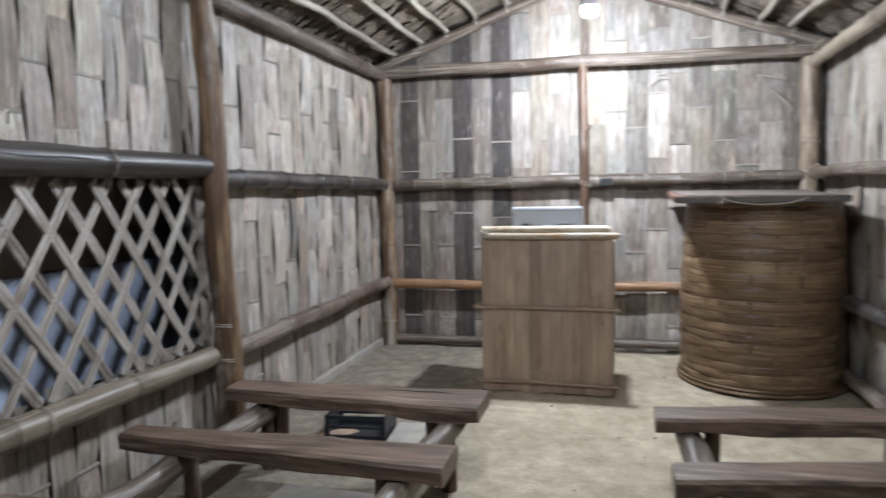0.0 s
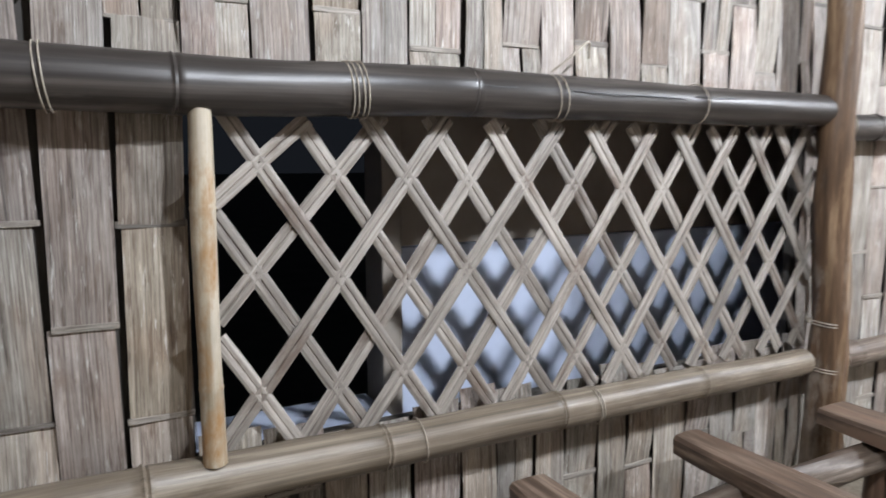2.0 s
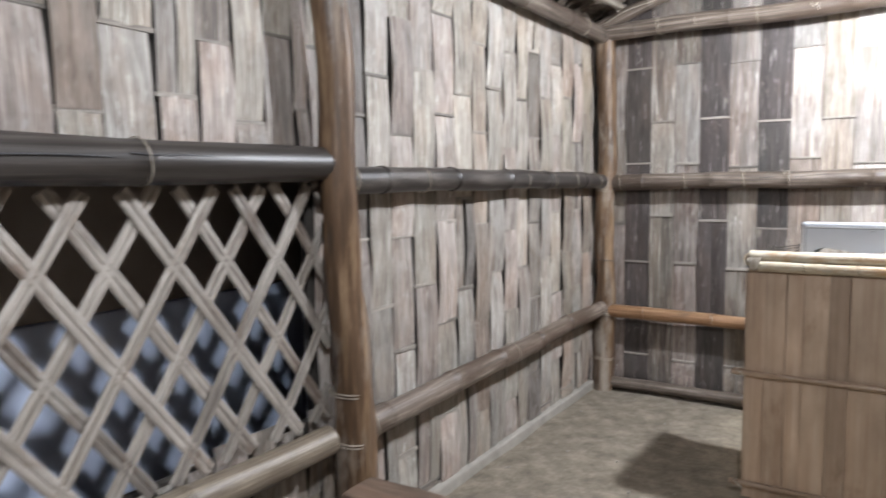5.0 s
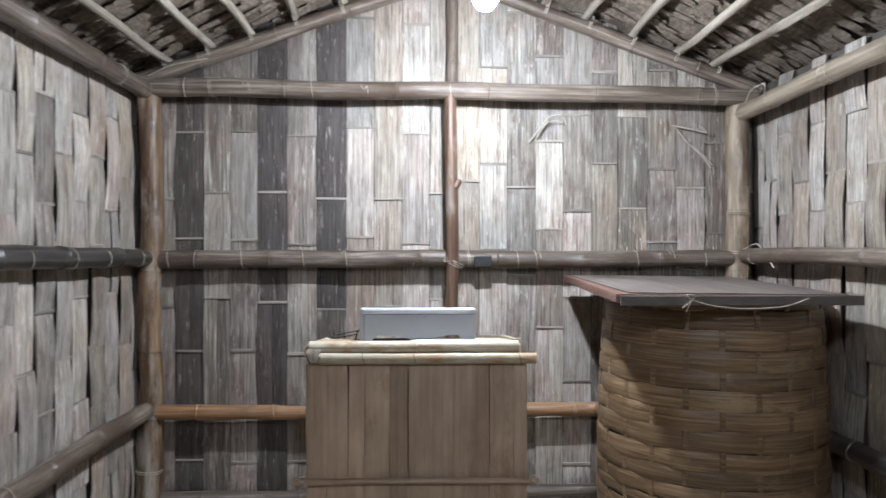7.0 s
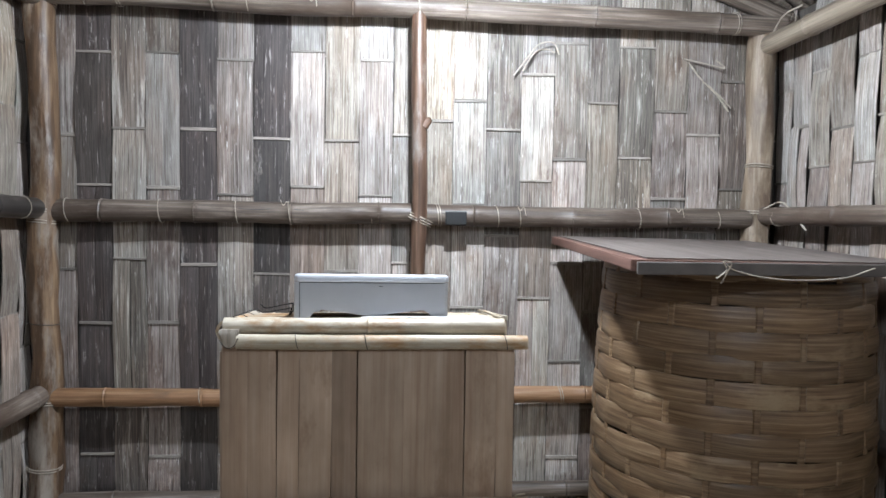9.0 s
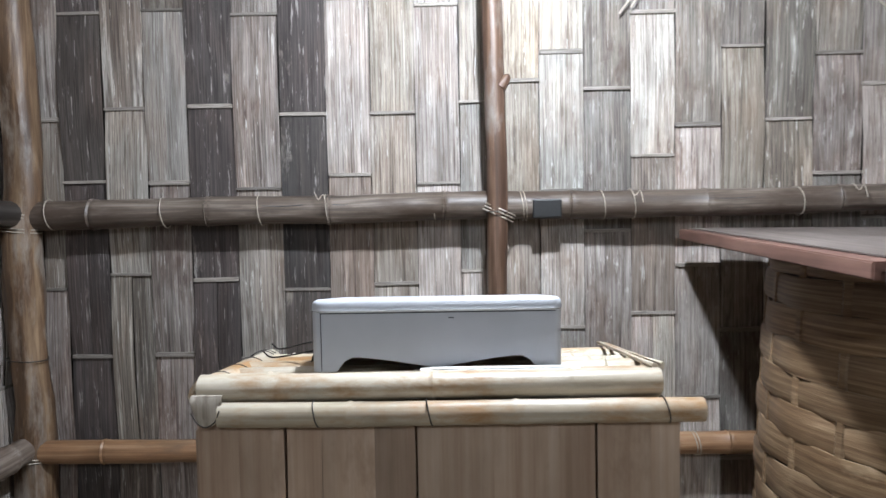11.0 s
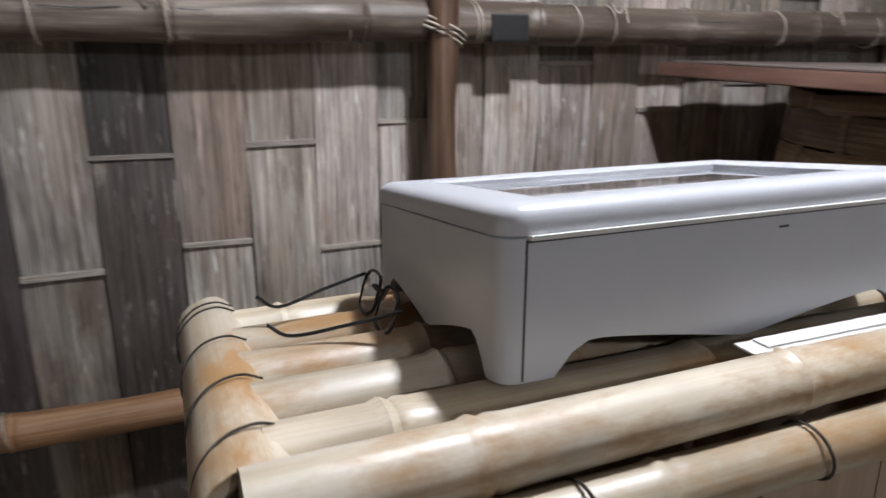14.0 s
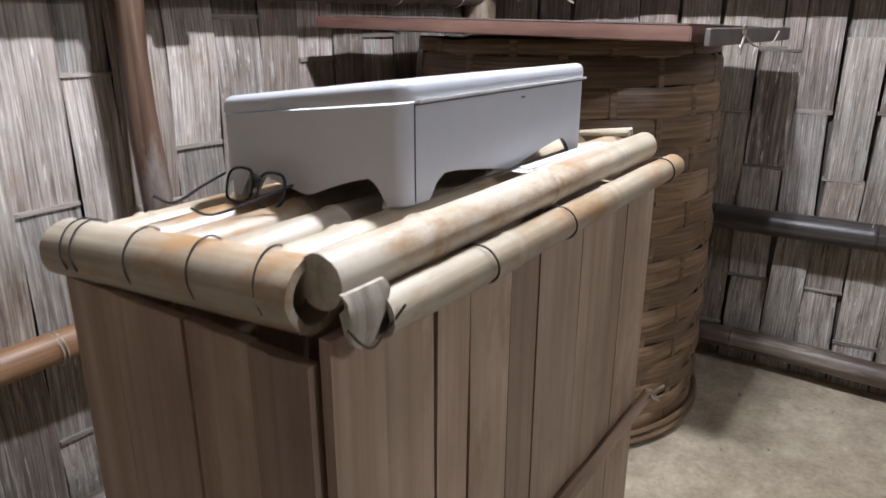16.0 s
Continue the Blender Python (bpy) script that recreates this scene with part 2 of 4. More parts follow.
def earth():
    m, t, p = nodes_of("packed_earth")
    tc = t.nodes.new("ShaderNodeTexCoord")
    v = tc.outputs["Object"]
    a = noise_tex(t, v, 1.6, 6.0, 0.6)
    b = noise_tex(t, v, 60.0, 6.0, 0.7)
    c = noise_tex(t, v, 9.0, 8.0, 0.7)
    col = ramp(t, a, [(0.32, (0.33, 0.272, 0.192)), (0.68, (0.46, 0.39, 0.288))])
    # paler earth in the aisle, darker and greyer earth along the window wall
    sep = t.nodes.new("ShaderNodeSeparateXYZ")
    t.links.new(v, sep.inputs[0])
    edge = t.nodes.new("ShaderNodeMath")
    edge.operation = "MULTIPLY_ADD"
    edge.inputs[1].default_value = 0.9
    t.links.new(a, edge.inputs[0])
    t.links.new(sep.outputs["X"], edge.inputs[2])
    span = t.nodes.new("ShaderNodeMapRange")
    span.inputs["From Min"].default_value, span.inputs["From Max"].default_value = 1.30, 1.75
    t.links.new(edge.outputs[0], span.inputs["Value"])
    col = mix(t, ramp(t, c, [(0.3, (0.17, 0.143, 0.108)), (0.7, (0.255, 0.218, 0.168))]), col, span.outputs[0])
    col = mix(t, col, ramp(t, c, [(0.35, (0.72, 0.70, 0.68)), (0.62, (1.08, 1.08, 1.08))]), 1.0, "MULTIPLY")
    col = mix(t, col, ramp(t, b, [(0.3, (0.78, 0.78, 0.78)), (0.6, (1.06, 1.06, 1.06))]), 1.0, "MULTIPLY")
    t.links.new(col, p.inputs["Base Color"])
    p.inputs["Roughness"].default_value = 0.9
    bp = t.nodes.new("ShaderNodeBump")
    bp.inputs["Strength"].default_value, bp.inputs["Distance"].default_value = 0.5, 0.006
    t.links.new(mix(t, b, c, 0.5), bp.inputs["Height"])
    t.links.new(bp.outputs[0], p.inputs["Normal"])
    return m


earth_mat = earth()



def glow(name, strength):
    m, t, p = nodes_of(name)
    p.inputs["Base Color"].default_value = (1, 1, 1, 1)
    p.inputs["Emission Color"].default_value = (0.89, 0.97, 1.08, 1)
    p.inputs["Emission Strength"].default_value = strength
    return m


bulb_mat, bulb_2_mat = glow("lit_bulb", LAMP_STRENGTH), glow("lit_bulb_weaker", LAMP_2_STRENGTH)
glass_mat, gt, gp = nodes_of("clear_glass")
gp.inputs["Base Color"].default_value = (1, 1, 1, 1)
gp.inputs["Roughness"].default_value, gp.inputs["Transmission Weight"].default_value, gp.inputs["IOR"].default_value = 0.0, 1.0, 1.3

# ---- building helpers ----
WORLD = {}


def thing(name, base, label, category, group="", kind=""):
    ob = tagged(new(name), label, category, group, kind)
    ob.location = base
    WORLD[ob.name] = Matrix.Translation(base)
    return ob


def mesh_of(name, bm, material, soft=False):
    bmesh.ops.recalc_face_normals(bm, faces=bm.faces)
    me = bpy.data.meshes.new(name)
    bm.to_mesh(me)
    bm.free()
    me.materials.append(material)
    me.polygons.foreach_set("use_smooth", [soft] * len(me.polygons))
    if soft:
        me.set_sharp_from_angle(angle=radians(42))
    return me


def hang(ob, parent, m):
    """Put ob under parent, at a pose given in the world."""
    ob.parent = parent
    ob.matrix_local = WORLD[parent.name].inverted() @ m
    WORLD[ob.name] = m
    return ob


def part(name, bm, material, parent, label="", m=None, soft=False):
    """One mesh under a thing or a part; its points are in the world, or in the frame m."""
    ob = new(name, mesh_of(name, bm, material, soft))
    if label:
        ob["label"] = label
    return hang(ob, parent, Matrix() if m is None else m)


def solo(name, bm, material, label, category, group="", kind="", m=None, soft=False):
    ob = new(name, mesh_of(name, bm, material, soft))
    ob.matrix_basis = Matrix() if m is None else m
    WORLD[ob.name] = Matrix() if m is None else m
    return tagged(ob, label, category, group, kind)


def box_bm(x0, x1, y0, y1, z0, z1, bevel=0.0, bm=None):
    own = bm is None
    bm = bmesh.new() if own else bm
    r = bmesh.ops.create_cube(bm, size=1, matrix=Matrix.LocRotScale(((x0 + x1) / 2, (y0 + y1) / 2, (z0 + z1) / 2), None, (x1 - x0, y1 - y0, z1 - z0)))
    if bevel:
        es = list({e for v in r["verts"] for e in v.link_edges})
        bmesh.ops.bevel(bm, geom=es, offset=bevel, segments=2, affect="EDGES", profile=0.5)
    return bm


def along(p0, p1):
    """The pose whose z runs from p0 to p1, and the length."""
    p0, p1 = Vector(p0), Vector(p1)
    d = p1 - p0
    return Matrix.Translation(p0) @ d.to_track_quat("Z", "Y").to_matrix().to_4x4(), d.length


def culm_bm(length, r0, r1, nodes=0.35, rough=0.004, sides=14, seed=0, half=False, bulge=0.10, phase=0.5, wander=0.006, hollow=False):
    """A culm or pole along z, with nodes, taper and a slightly crooked run. half: only the outer half of the round."""
    bm = bmesh.new()
    zs = []
    z = nodes * phase
    joints = []
    while nodes and z < length - 0.03:
        joints.append(z)
        z += nodes * (0.9 + 0.2 * noise.random())
    for k in range(max(4, int(length / 0.12)) + 1):
        zs.append((length * k / max(4, int(length / 0.12)), 0.0))
    for j in joints:
        zs += [(j - 0.012, 0.0), (j - 0.004, bulge), (j + 0.003, -0.02), (j + 0.009, bulge * 0.5), (j + 0.02, 0.0)]
    zs = sorted(p for p in zs if 0 <= p[0] <= length)
    rings = []
    span = math.pi if half else 2 * math.pi
    n = sides + 1 if half else sides
    for z, b in zs:
        f = z / length
        r = (r0 + (r1 - r0) * f) * (1 + b)
        cx = wander * noise.noise(Vector((seed * 3.1, z * 1.7, 0.3))) * 2
        cy = wander * noise.noise(Vector((seed * 5.7, 2.3, z * 1.7))) * 2
        ring = []
        for k in range(n):
            a = span * k / sides
            rr = r + rough * noise.noise(Vector((seed + math.cos(a) * 1.5, math.sin(a) * 1.5, z * 5)))
            ring.append(bm.verts.new((cx + rr * math.cos(a), cy + rr * math.sin(a), z)))
        rings.append(ring)
    for a, b in zip(rings, rings[1:]):
        for k in range(n if not half else n - 1):
            bm.faces.new((a[k], a[(k + 1) % n], b[(k + 1) % n], b[k]))
        if half:
            bm.faces.new((a[n - 1], a[0], b[0], b[n - 1]))
    if hollow:
        for ring, dz in ((rings[0], 0.05), (rings[-1], -0.05)):
            c = sum((v.co for v in ring), Vector()) / n
            lip = [bm.verts.new(c + (v.co - c) * 0.74) for v in ring]
            deep = [bm.verts.new(v.co + Vector((0, 0, dz))) for v in lip]
            for k in range(n):
                j = (k + 1) % n
                bm.faces.new((ring[k], ring[j], lip[j], lip[k]))
                bm.faces.new((lip[k], lip[j], deep[j], deep[k]))
            bm.faces.new(deep)
    else:
        bm.faces.new(rings[0][::-1])
        bm.faces.new(rings[-1])
    return bm


SEED = [0]


def pole(name, p0, p1, r0, r1, material, label="", category="", parent=None, **kw):
    SEED[0] += 1
    m, length = along(p0, p1)
    bm = culm_bm(length, r0, r1, seed=SEED[0], **kw)
    if parent is not None:
        return part(name, bm, material, parent, label, m, True)
    return solo(name, bm, material, label, category, "", "structure" if category == "structure" else "", m, True)


def ring_bm(r, thick, turns=2, sides=6, seg=20, squash=1.0, pitch=0.011):
    """A few turns of a binding round z."""
    bm = bmesh.new()
    rings = []
    total = seg * turns
    for k in range(total + 1):
        a = 2 * math.pi * k / seg
        c = Vector((math.cos(a) * r, math.sin(a) * r * squash, (k / seg - turns / 2) * pitch))
        out = Vector((math.cos(a), math.sin(a), 0))
        rings.append([bm.verts.new(c + out * thick * math.cos(q) + Vector((0, 0, 1)) * thick * math.sin(q)) for q in (2 * math.pi * i / sides for i in range(sides))])
    for a, b in zip(rings, rings[1:]):
        for k in range(sides):
            bm.faces.new((a[k], a[(k + 1) % sides], b[(k + 1) % sides], b[k]))
    bm.faces.new(rings[0][::-1])
    bm.faces.new(rings[-1])
    return bm


def tie(parent, at, axis, r, thick=0.003, turns=2, material=None, name="tie"):
    m, _ = along(at, Vector(at) + Vector(axis))
    return part(name, ring_bm(r, thick, turns), material or tie_mat, parent, "pale rattan binding" if material is None else "dark binding wire", m, True)


def tube_bm(points, r, sides=6):
    """A thin cord or wire through a few points, rounded by a smooth curve."""
    pts = [Vector(p) for p in points]
    ps = [pts[0] * 2 - pts[1]] + pts + [pts[-1] * 2 - pts[-2]]
    path = []
    for i in range(1, len(ps) - 2):
        for k in range(6):
            f = k / 6
            a, b, c, d = ps[i - 1], ps[i], ps[i + 1], ps[i + 2]
            path.append(0.5 * ((2 * b) + (c - a) * f + (2 * a - 5 * b + 4 * c - d) * f * f + (3 * b - a - 3 * c + d) * f ** 3))
    path.append(pts[-1])
    bm = bmesh.new()
    rings = []
    for i, p in enumerate(path):
        d = (path[min(i + 1, len(path) - 1)] - path[max(i - 1, 0)]).normalized()
        q = d.to_track_quat("Z", "Y").to_matrix()
        rings.append([bm.verts.new(p + q @ Vector((r * math.cos(a), r * math.sin(a), 0))) for a in (2 * math.pi * k / sides for k in range(sides))])
    for a, b in zip(rings, rings[1:]):
        for k in range(sides):
            bm.faces.new((a[k], a[(k + 1) % sides], b[(k + 1) % sides], b[k]))
    bm.faces.new(rings[0][::-1])
    bm.faces.new(rings[-1])
    return bm


# ---- the plan ----
W_BACK, W_LEFT, W_RIGHT, W_FRONT = 0.075, -0.085, 3.385, -6.4
RIDGE_X, RIDGE_Z = 1.65, 2.92
EAVE_L, EAVE_R = 2.355, 2.335


def roof_z(x):
    """The height of the rafters' middle line."""
    if x < RIDGE_X:
        return EAVE_L + (RIDGE_Z - EAVE_L) * x / RIDGE_X
    return RIDGE_Z + (EAVE_R - RIDGE_Z) * (x - RIDGE_X) / (3.27 - RIDGE_X)


# ---- floor, ground and closing walls ----
bm = bmesh.new()
NX, NY = 70, 130
grid = [[bm.verts.new((-0.14 + 3.6 * i / NX, -6.5 + 6.7 * j / NY, 0.012 * noise.noise(Vector((i * 0.16, j * 0.16, 0))) - 0.004)) for i in range(NX + 1)] for j in range(NY + 1)]
for j in range(NY):
    for i in range(NX):
        bm.faces.new((grid[j][i], grid[j][i + 1], grid[j + 1][i + 1], grid[j + 1][i]))
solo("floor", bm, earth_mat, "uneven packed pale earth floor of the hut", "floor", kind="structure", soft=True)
solo("ground", box_bm(-60, 60, -60, 60, -0.3, -0.06), ground_mat, "dark ground outside at night", "ground", kind="structure")

wall_back = solo("wall_back", box_bm(-0.2, 3.5, W_BACK + 0.022, W_BACK + 0.05, -0.06, 3.0), backing_mat, "woven bamboo gable wall with grey and dark strips", "wall", kind="structure")
wall_right = solo("wall_right", box_bm(W_RIGHT + 0.022, W_RIGHT + 0.05, W_FRONT, W_BACK + 0.02, -0.06, 2.34), backing_mat, "woven bamboo side wall of pale buckled strips", "wall", kind="structure")
wall_front = solo("wall_front", box_bm(-0.2, 3.5, W_FRONT - 0.05, W_FRONT - 0.022, -0.06, 3.0), backing_mat, "woven bamboo wall closing the hut", "wall", kind="structure")
WIN_Y0, WIN_Y1, WIN_Z0, WIN_Z1 = -4.80, -2.62, 0.57, 1.42
bm = box_bm(W_LEFT - 0.05, W_LEFT - 0.022, W_FRONT, WIN_Y0, -0.06, 2.36)
box_bm(W_LEFT - 0.05, W_LEFT - 0.022, WIN_Y1, W_BACK + 0.02, -0.06, 2.36, bm=bm)
box_bm(W_LEFT - 0.05, W_LEFT - 0.022, WIN_Y0, WIN_Y1, -0.06, WIN_Z0, bm=bm)
box_bm(W_LEFT - 0.05, W_LEFT - 0.022, WIN_Y0, WIN_Y1, WIN_Z1, 2.36, bm=bm)
wall_left = solo("wall_left", bm, backing_mat, "woven bamboo side wall with a latticed window opening", "wall", kind="structure")

# ---- roof: backing, thatch leaves, rafters, purlins ----
for side, x_out in (("left", -0.35), ("right", 3.65)):
    bm = bmesh.new()
    z_out, z_in = roof_z(x_out) + 0.16, RIDGE_Z + 0.16
    ends = []
    for y in (W_FRONT - 0.3, 0.45):
        ends.append([bm.verts.new((x_out, y, z_out)), bm.verts.new((RIDGE_X, y, z_in)), bm.verts.new((RIDGE_X, y, z_in + 0.05)), bm.verts.new((x_out, y, z_out + 0.05))])
    a, b = ends
    for k in range(4):
        bm.faces.new((a[k], a[(k + 1) % 4], b[(k + 1) % 4], b[k]))
    bm.faces.new(a[::-1])
    bm.faces.new(b)
    solo("ceiling_" + side, bm, thatch_mat, "underside of the thatched roof slope", "ceiling", kind="structure")

rng = random.Random(4)
for side in ("left", "right"):
    bm = bmesh.new()
    sgn = -1 if side == "left" else 1
    run = RIDGE_X + 0.2 if side == "left" else 3.27 - RIDGE_X + 0.2
    row = 0.0
    while row < run:
        y = W_FRONT
        while y < 0.2:
            x_top = RIDGE_X + sgn * (row + rng.uniform(-0.04, 0.04))
            ln, w = rng.uniform(0.28, 0.46), rng.uniform(0.05, 0.12)
            lift, skew = rng.uniform(0.0, 0.018), rng.uniform(-0.05, 0.05)
            pts = []
            for f in (0.0, 0.5, 1.0):
                x = x_top + sgn * ln * f
                z = roof_z(x) + 0.135 - 0.05 * f + lift + rng.uniform(-0.006, 0.006)
                ww = w * (1.0, 0.9, 0.45)[int(f * 2)]
                pts.append([bm.verts.new((x, y + skew * f - ww / 2, z + 0.006)), bm.verts.new((x, y + skew * f, z - 0.004)), bm.verts.new((x, y + skew * f + ww / 2, z + 0.006))])
            for p, q in zip(pts, pts[1:]):
                bm.faces.new((p[0], p[1], q[1], q[0]))
                bm.faces.new((p[1], p[2], q[2], q[1]))
            y += rng.uniform(0.035, 0.075)
        row += 0.115
    ob = solo("thatch", bm, thatch_mat, "layered dry brown leaf thatch under the roof", "thatch", kind="stuff")

for y in (-0.01, -2.58, -5.1):
    for x0, e in ((-0.28, "l"), (3.55, "r")):
        pole("rafter", (x0, y, roof_z(x0)), (RIDGE_X, y, RIDGE_Z), 0.043, 0.036, grey_culm, "weathered grey bamboo rafter under the thatch", "rafter", nodes=0.4)
PURLINS_L = (0.10, 0.33, 0.56, 0.80, 1.05, 1.32)
PURLINS_R = (3.13, 2.90, 2.66, 2.42, 2.18, 1.94)
for x in PURLINS_L + PURLINS_R:
    rail = pole("purlin", (x, W_FRONT, roof_z(x) + 0.062 + rng.uniform(-0.006, 0.006)), (x + rng.uniform(-0.02, 0.02), 0.2, roof_z(x) + 0.062), 0.025, 0.020, purlin_mat, "slim pale bamboo purlin lying over the rafters", "purlin", nodes=0.3, wander=0.012)
    tie(rail, (x, -0.01, roof_z(x) + 0.03), (0.93, 0, 0.36 if x < RIDGE_X else -0.36), 0.052, 0.003, 2)
pole("ridge_pole", (RIDGE_X, W_FRONT, RIDGE_Z + 0.06), (RIDGE_X, 0.2, RIDGE_Z + 0.06), 0.035, 0.03, grey_culm, "grey bamboo ridge pole", "ridge pole")

# ---- posts, plates and rails ----
def post(p0, p1, r0, r1, material, label, ties=(), wires=(), **kw):
    ob = pole("post", p0, p1, r0, r1, material, label, "post", **kw)
    p0, p1 = Vector(p0), Vector(p1)
    for group, m2, n in ((ties, None, 2), (wires, wire_mat, 1)):
        for z in group:
            f = (z - p0.z) / (p1.z - p0.z)
            r = r0 + (r1 - r0) * f
            tie(ob, p0.lerp(p1, f), (0.12, 0.05, 1), r * 1.06, 0.0024 if m2 is None else 0.002, n, m2)
    return ob


LOG = dict(nodes=0, rough=0.020, wander=0.018, sides=18)
post((0.0, -0.005, -0.05), (0.01, 0.0, 2.33), 0.066, 0.056, log_mat, "brown debarked corner post bound with rattan", (0.21, 0.51, 1.31, 1.36, 2.25), (0.86,), **LOG)
post((3.272, -0.005, -0.05), (3.262, 0.0, 2.28), 0.064, 0.058, pale_log_mat, "yellowish debarked corner post bound with rattan", (1.40, 1.62), (), **LOG)
post((0.02, -2.54, -0.05), (0.01, -2.615, 2.36), 0.070, 0.052, log_mat, "reddish brown crooked log post beside the window", (0.50, 0.675), (1.283,), **LOG)
post((0.0, -5.28, -0.05), (0.0, -5.25, 2.36), 0.068, 0.058, log_mat, "brown log post in the side wall", (0.55, 1.45), (), **LOG)
post((3.27, -2.6, -0.05), (3.27, -2.6, 2.36), 0.066, 0.056, log_mat, "brown log post in the pale side wall", (0.6, 1.4), (), **LOG)
post((3.27, -5.2, -0.05), (3.27, -5.2, 2.36), 0.066, 0.056, log_mat, "brown log post near the hut's entrance end", (), (), **LOG)
kp = post((1.672, -0.066, -0.03), (1.645, -0.05, 2.262), 0.037, 0.034, pole_mat, "brown slim centre pole lashed to the rail", (), (1.345,), nodes=0, rough=0.006, wander=0.012)
tie(kp, (1.66, -0.02, 1.345), (0.5, 0, 1), 0.060, 0.003, 3)
post((1.655, 0.012, 2.31), (1.655, 0.012, 2.95), 0.033, 0.031, grey_culm, "grey bamboo king pole under the ridge", (), (), nodes=0.3)


def rail(name, p0, p1, r0, r1, material, label, ties=(), **kw):
    ob = pole(name, p0, p1, r0, r1, material, label, "rail", **kw)
    p0, p1 = Vector(p0), Vector(p1)
    d = (p1 - p0).normalized()
    for f in ties:
        r = (r0 + (r1 - r0) * f) * 1.07
        tie(ob, p0.lerp(p1, f), d + Vector((0.1, 0.06, 0.08)), r, 0.0019, 1 if round(f * 100) % 3 else 2)
    return ob


rail("tie_beam", (-0.06, -0.035, 2.298), (3.34, -0.035, 2.27), 0.050, 0.047, grey_culm, "thick grey bamboo tie beam across the gable", (0.12, 0.28, 0.50, 0.93), nodes=0.55)
mid = rail("rail", (0.05, 0.0, 1.362), (3.22, 0.0, 1.366), 0.050, 0.046, grey_culm, "grey bamboo middle rail lashed along the gable wall", (0.02, 0.145, 0.25, 0.323, 0.438, 0.535, 0.62, 0.652, 0.83, 0.95), nodes=0.42, rough=0.006)
part("tape", box_bm(1.775, 1.872, -0.056, -0.02, 1.322, 1.386, 0.005), tape_mat, mid, "patch of black tape")
for x0, x1 in ((0.86, 1.00), (1.10, 1.17), (2.36, 2.52)):
    part("crack", tube_bm([(x0, -0.0455, 1.380), ((x0 + x1) / 2, -0.0462, 1.3775), (x1, -0.0445, 1.381)], 0.0013, 5), seam_mat, mid, "dark drying crack", None, True)
rail("rail", (0.05, -0.01, 0.525), (3.22, -0.01, 0.533), 0.040, 0.038, orange_culm, "orange-brown bamboo low rail along the gable wall", (0.2, 0.42, 0.72), nodes=0.45)
rail("rail", (0.05, 0.0, 0.045), (3.24, 0.0, 0.085), 0.036, 0.036, grey_culm, "grey bamboo rail along the gable wall's foot", (), nodes=0.5)
# side wall with the window
rail("wall_plate", (0.0, W_FRONT, 2.30), (0.0, 0.06, 2.275), 0.05, 0.046, grey_culm, "grey bamboo wall plate under the eaves", (0.62, 0.93), nodes=0.5)
rail("wall_plate", (3.262, W_FRONT, 2.30), (3.262, 0.06, 2.175), 0.045, 0.045, tan_culm, "tan bamboo wall plate under the eaves", (0.85, 0.99), nodes=0.5)
rail("rail", (0.005, -2.60, 1.398), (0.0, -0.05, 1.372), 0.048, 0.046, black_culm, "dark bamboo middle rail lashed along the side wall", (0.03, 0.2, 0.55, 0.68, 0.8, 0.95), nodes=0.5)
over = rail("rail", (0.012, -5.2, 1.434), (0.010, -2.63, 1.452), 0.064, 0.055, black_culm, "thick blackened bamboo rail above the window", (0.055, 0.295, 0.305, 0.52, 0.53, 0.738), nodes=0.75, bulge=0.05)
for y0, y1, lift in ((-4.12, -3.92, 0.020), (-3.82, -3.40, 0.017), (-3.36, -3.12, 0.022), (-4.80, -4.62, 0.004)):
    part("crack", tube_bm([(0.0675, y0, 1.443 + lift), (0.0685, (y0 * 2 + y1) / 3, 1.439 + lift), (0.0672, (y0 + y1 * 2) / 3, 1.441 + lift), (0.066, y1, 1.438 + lift)], 0.0017, 5), seam_mat, over, "dark drying crack", None, True)
rail("rail", (0.012, -5.2, 0.560), (0.005, -2.66, 0.528), 0.058, 0.050, tan_culm, "thick tan bamboo sill rail under the window", (0.37, 0.6), nodes=0.55)
rail("rail", (0.0, -2.57, 0.512), (0.0, -0.06, 0.545), 0.050, 0.046, grey_culm, "grey bamboo low rail along the side wall", (0.05, 0.5), nodes=0.45)
solo("baseboard", box_bm(W_LEFT - 0.02, W_LEFT + 0.035, W_FRONT, 0.03, -0.04, 0.05, 0.01), cement_mat, "low dusty earthen kerb at the side wall's foot", "baseboard", kind="structure")
# pale side wall
rail("rail", (3.29, W_FRONT, 1.40), (3.28, -0.05, 1.385), 0.042, 0.040, grey_culm, "grey bamboo middle rail on the pale side wall", (0.8, 0.98), nodes=0.5)
rail("rail", (3.29, W_FRONT, 0.60), (3.28, -0.05, 0.585), 0.046, 0.044, black_culm, "dark bamboo low rail on the pale side wall", (0.77,), nodes=0.5)
rail("rail", (3.31, W_FRONT, 0.09), (3.31, -0.05, 0.11), 0.042, 0.042, grey_culm, "grey bamboo rail along the pale wall's foot", (), nodes=0.5)

# ---- window: pole at its side and the split-bamboo lattice ----
win = thing("window_1", (-0.03, -3.7, 0.58), "window opening filled with a diagonal split-bamboo lattice", "window", kind="structure")
pole("jamb_pole", (0.03, -4.787, 0.606), (0.03, -4.778, 1.39), 0.026, 0.024, fresh_culm, "pale tan bamboo jamb pole", parent=win, nodes=0.36)


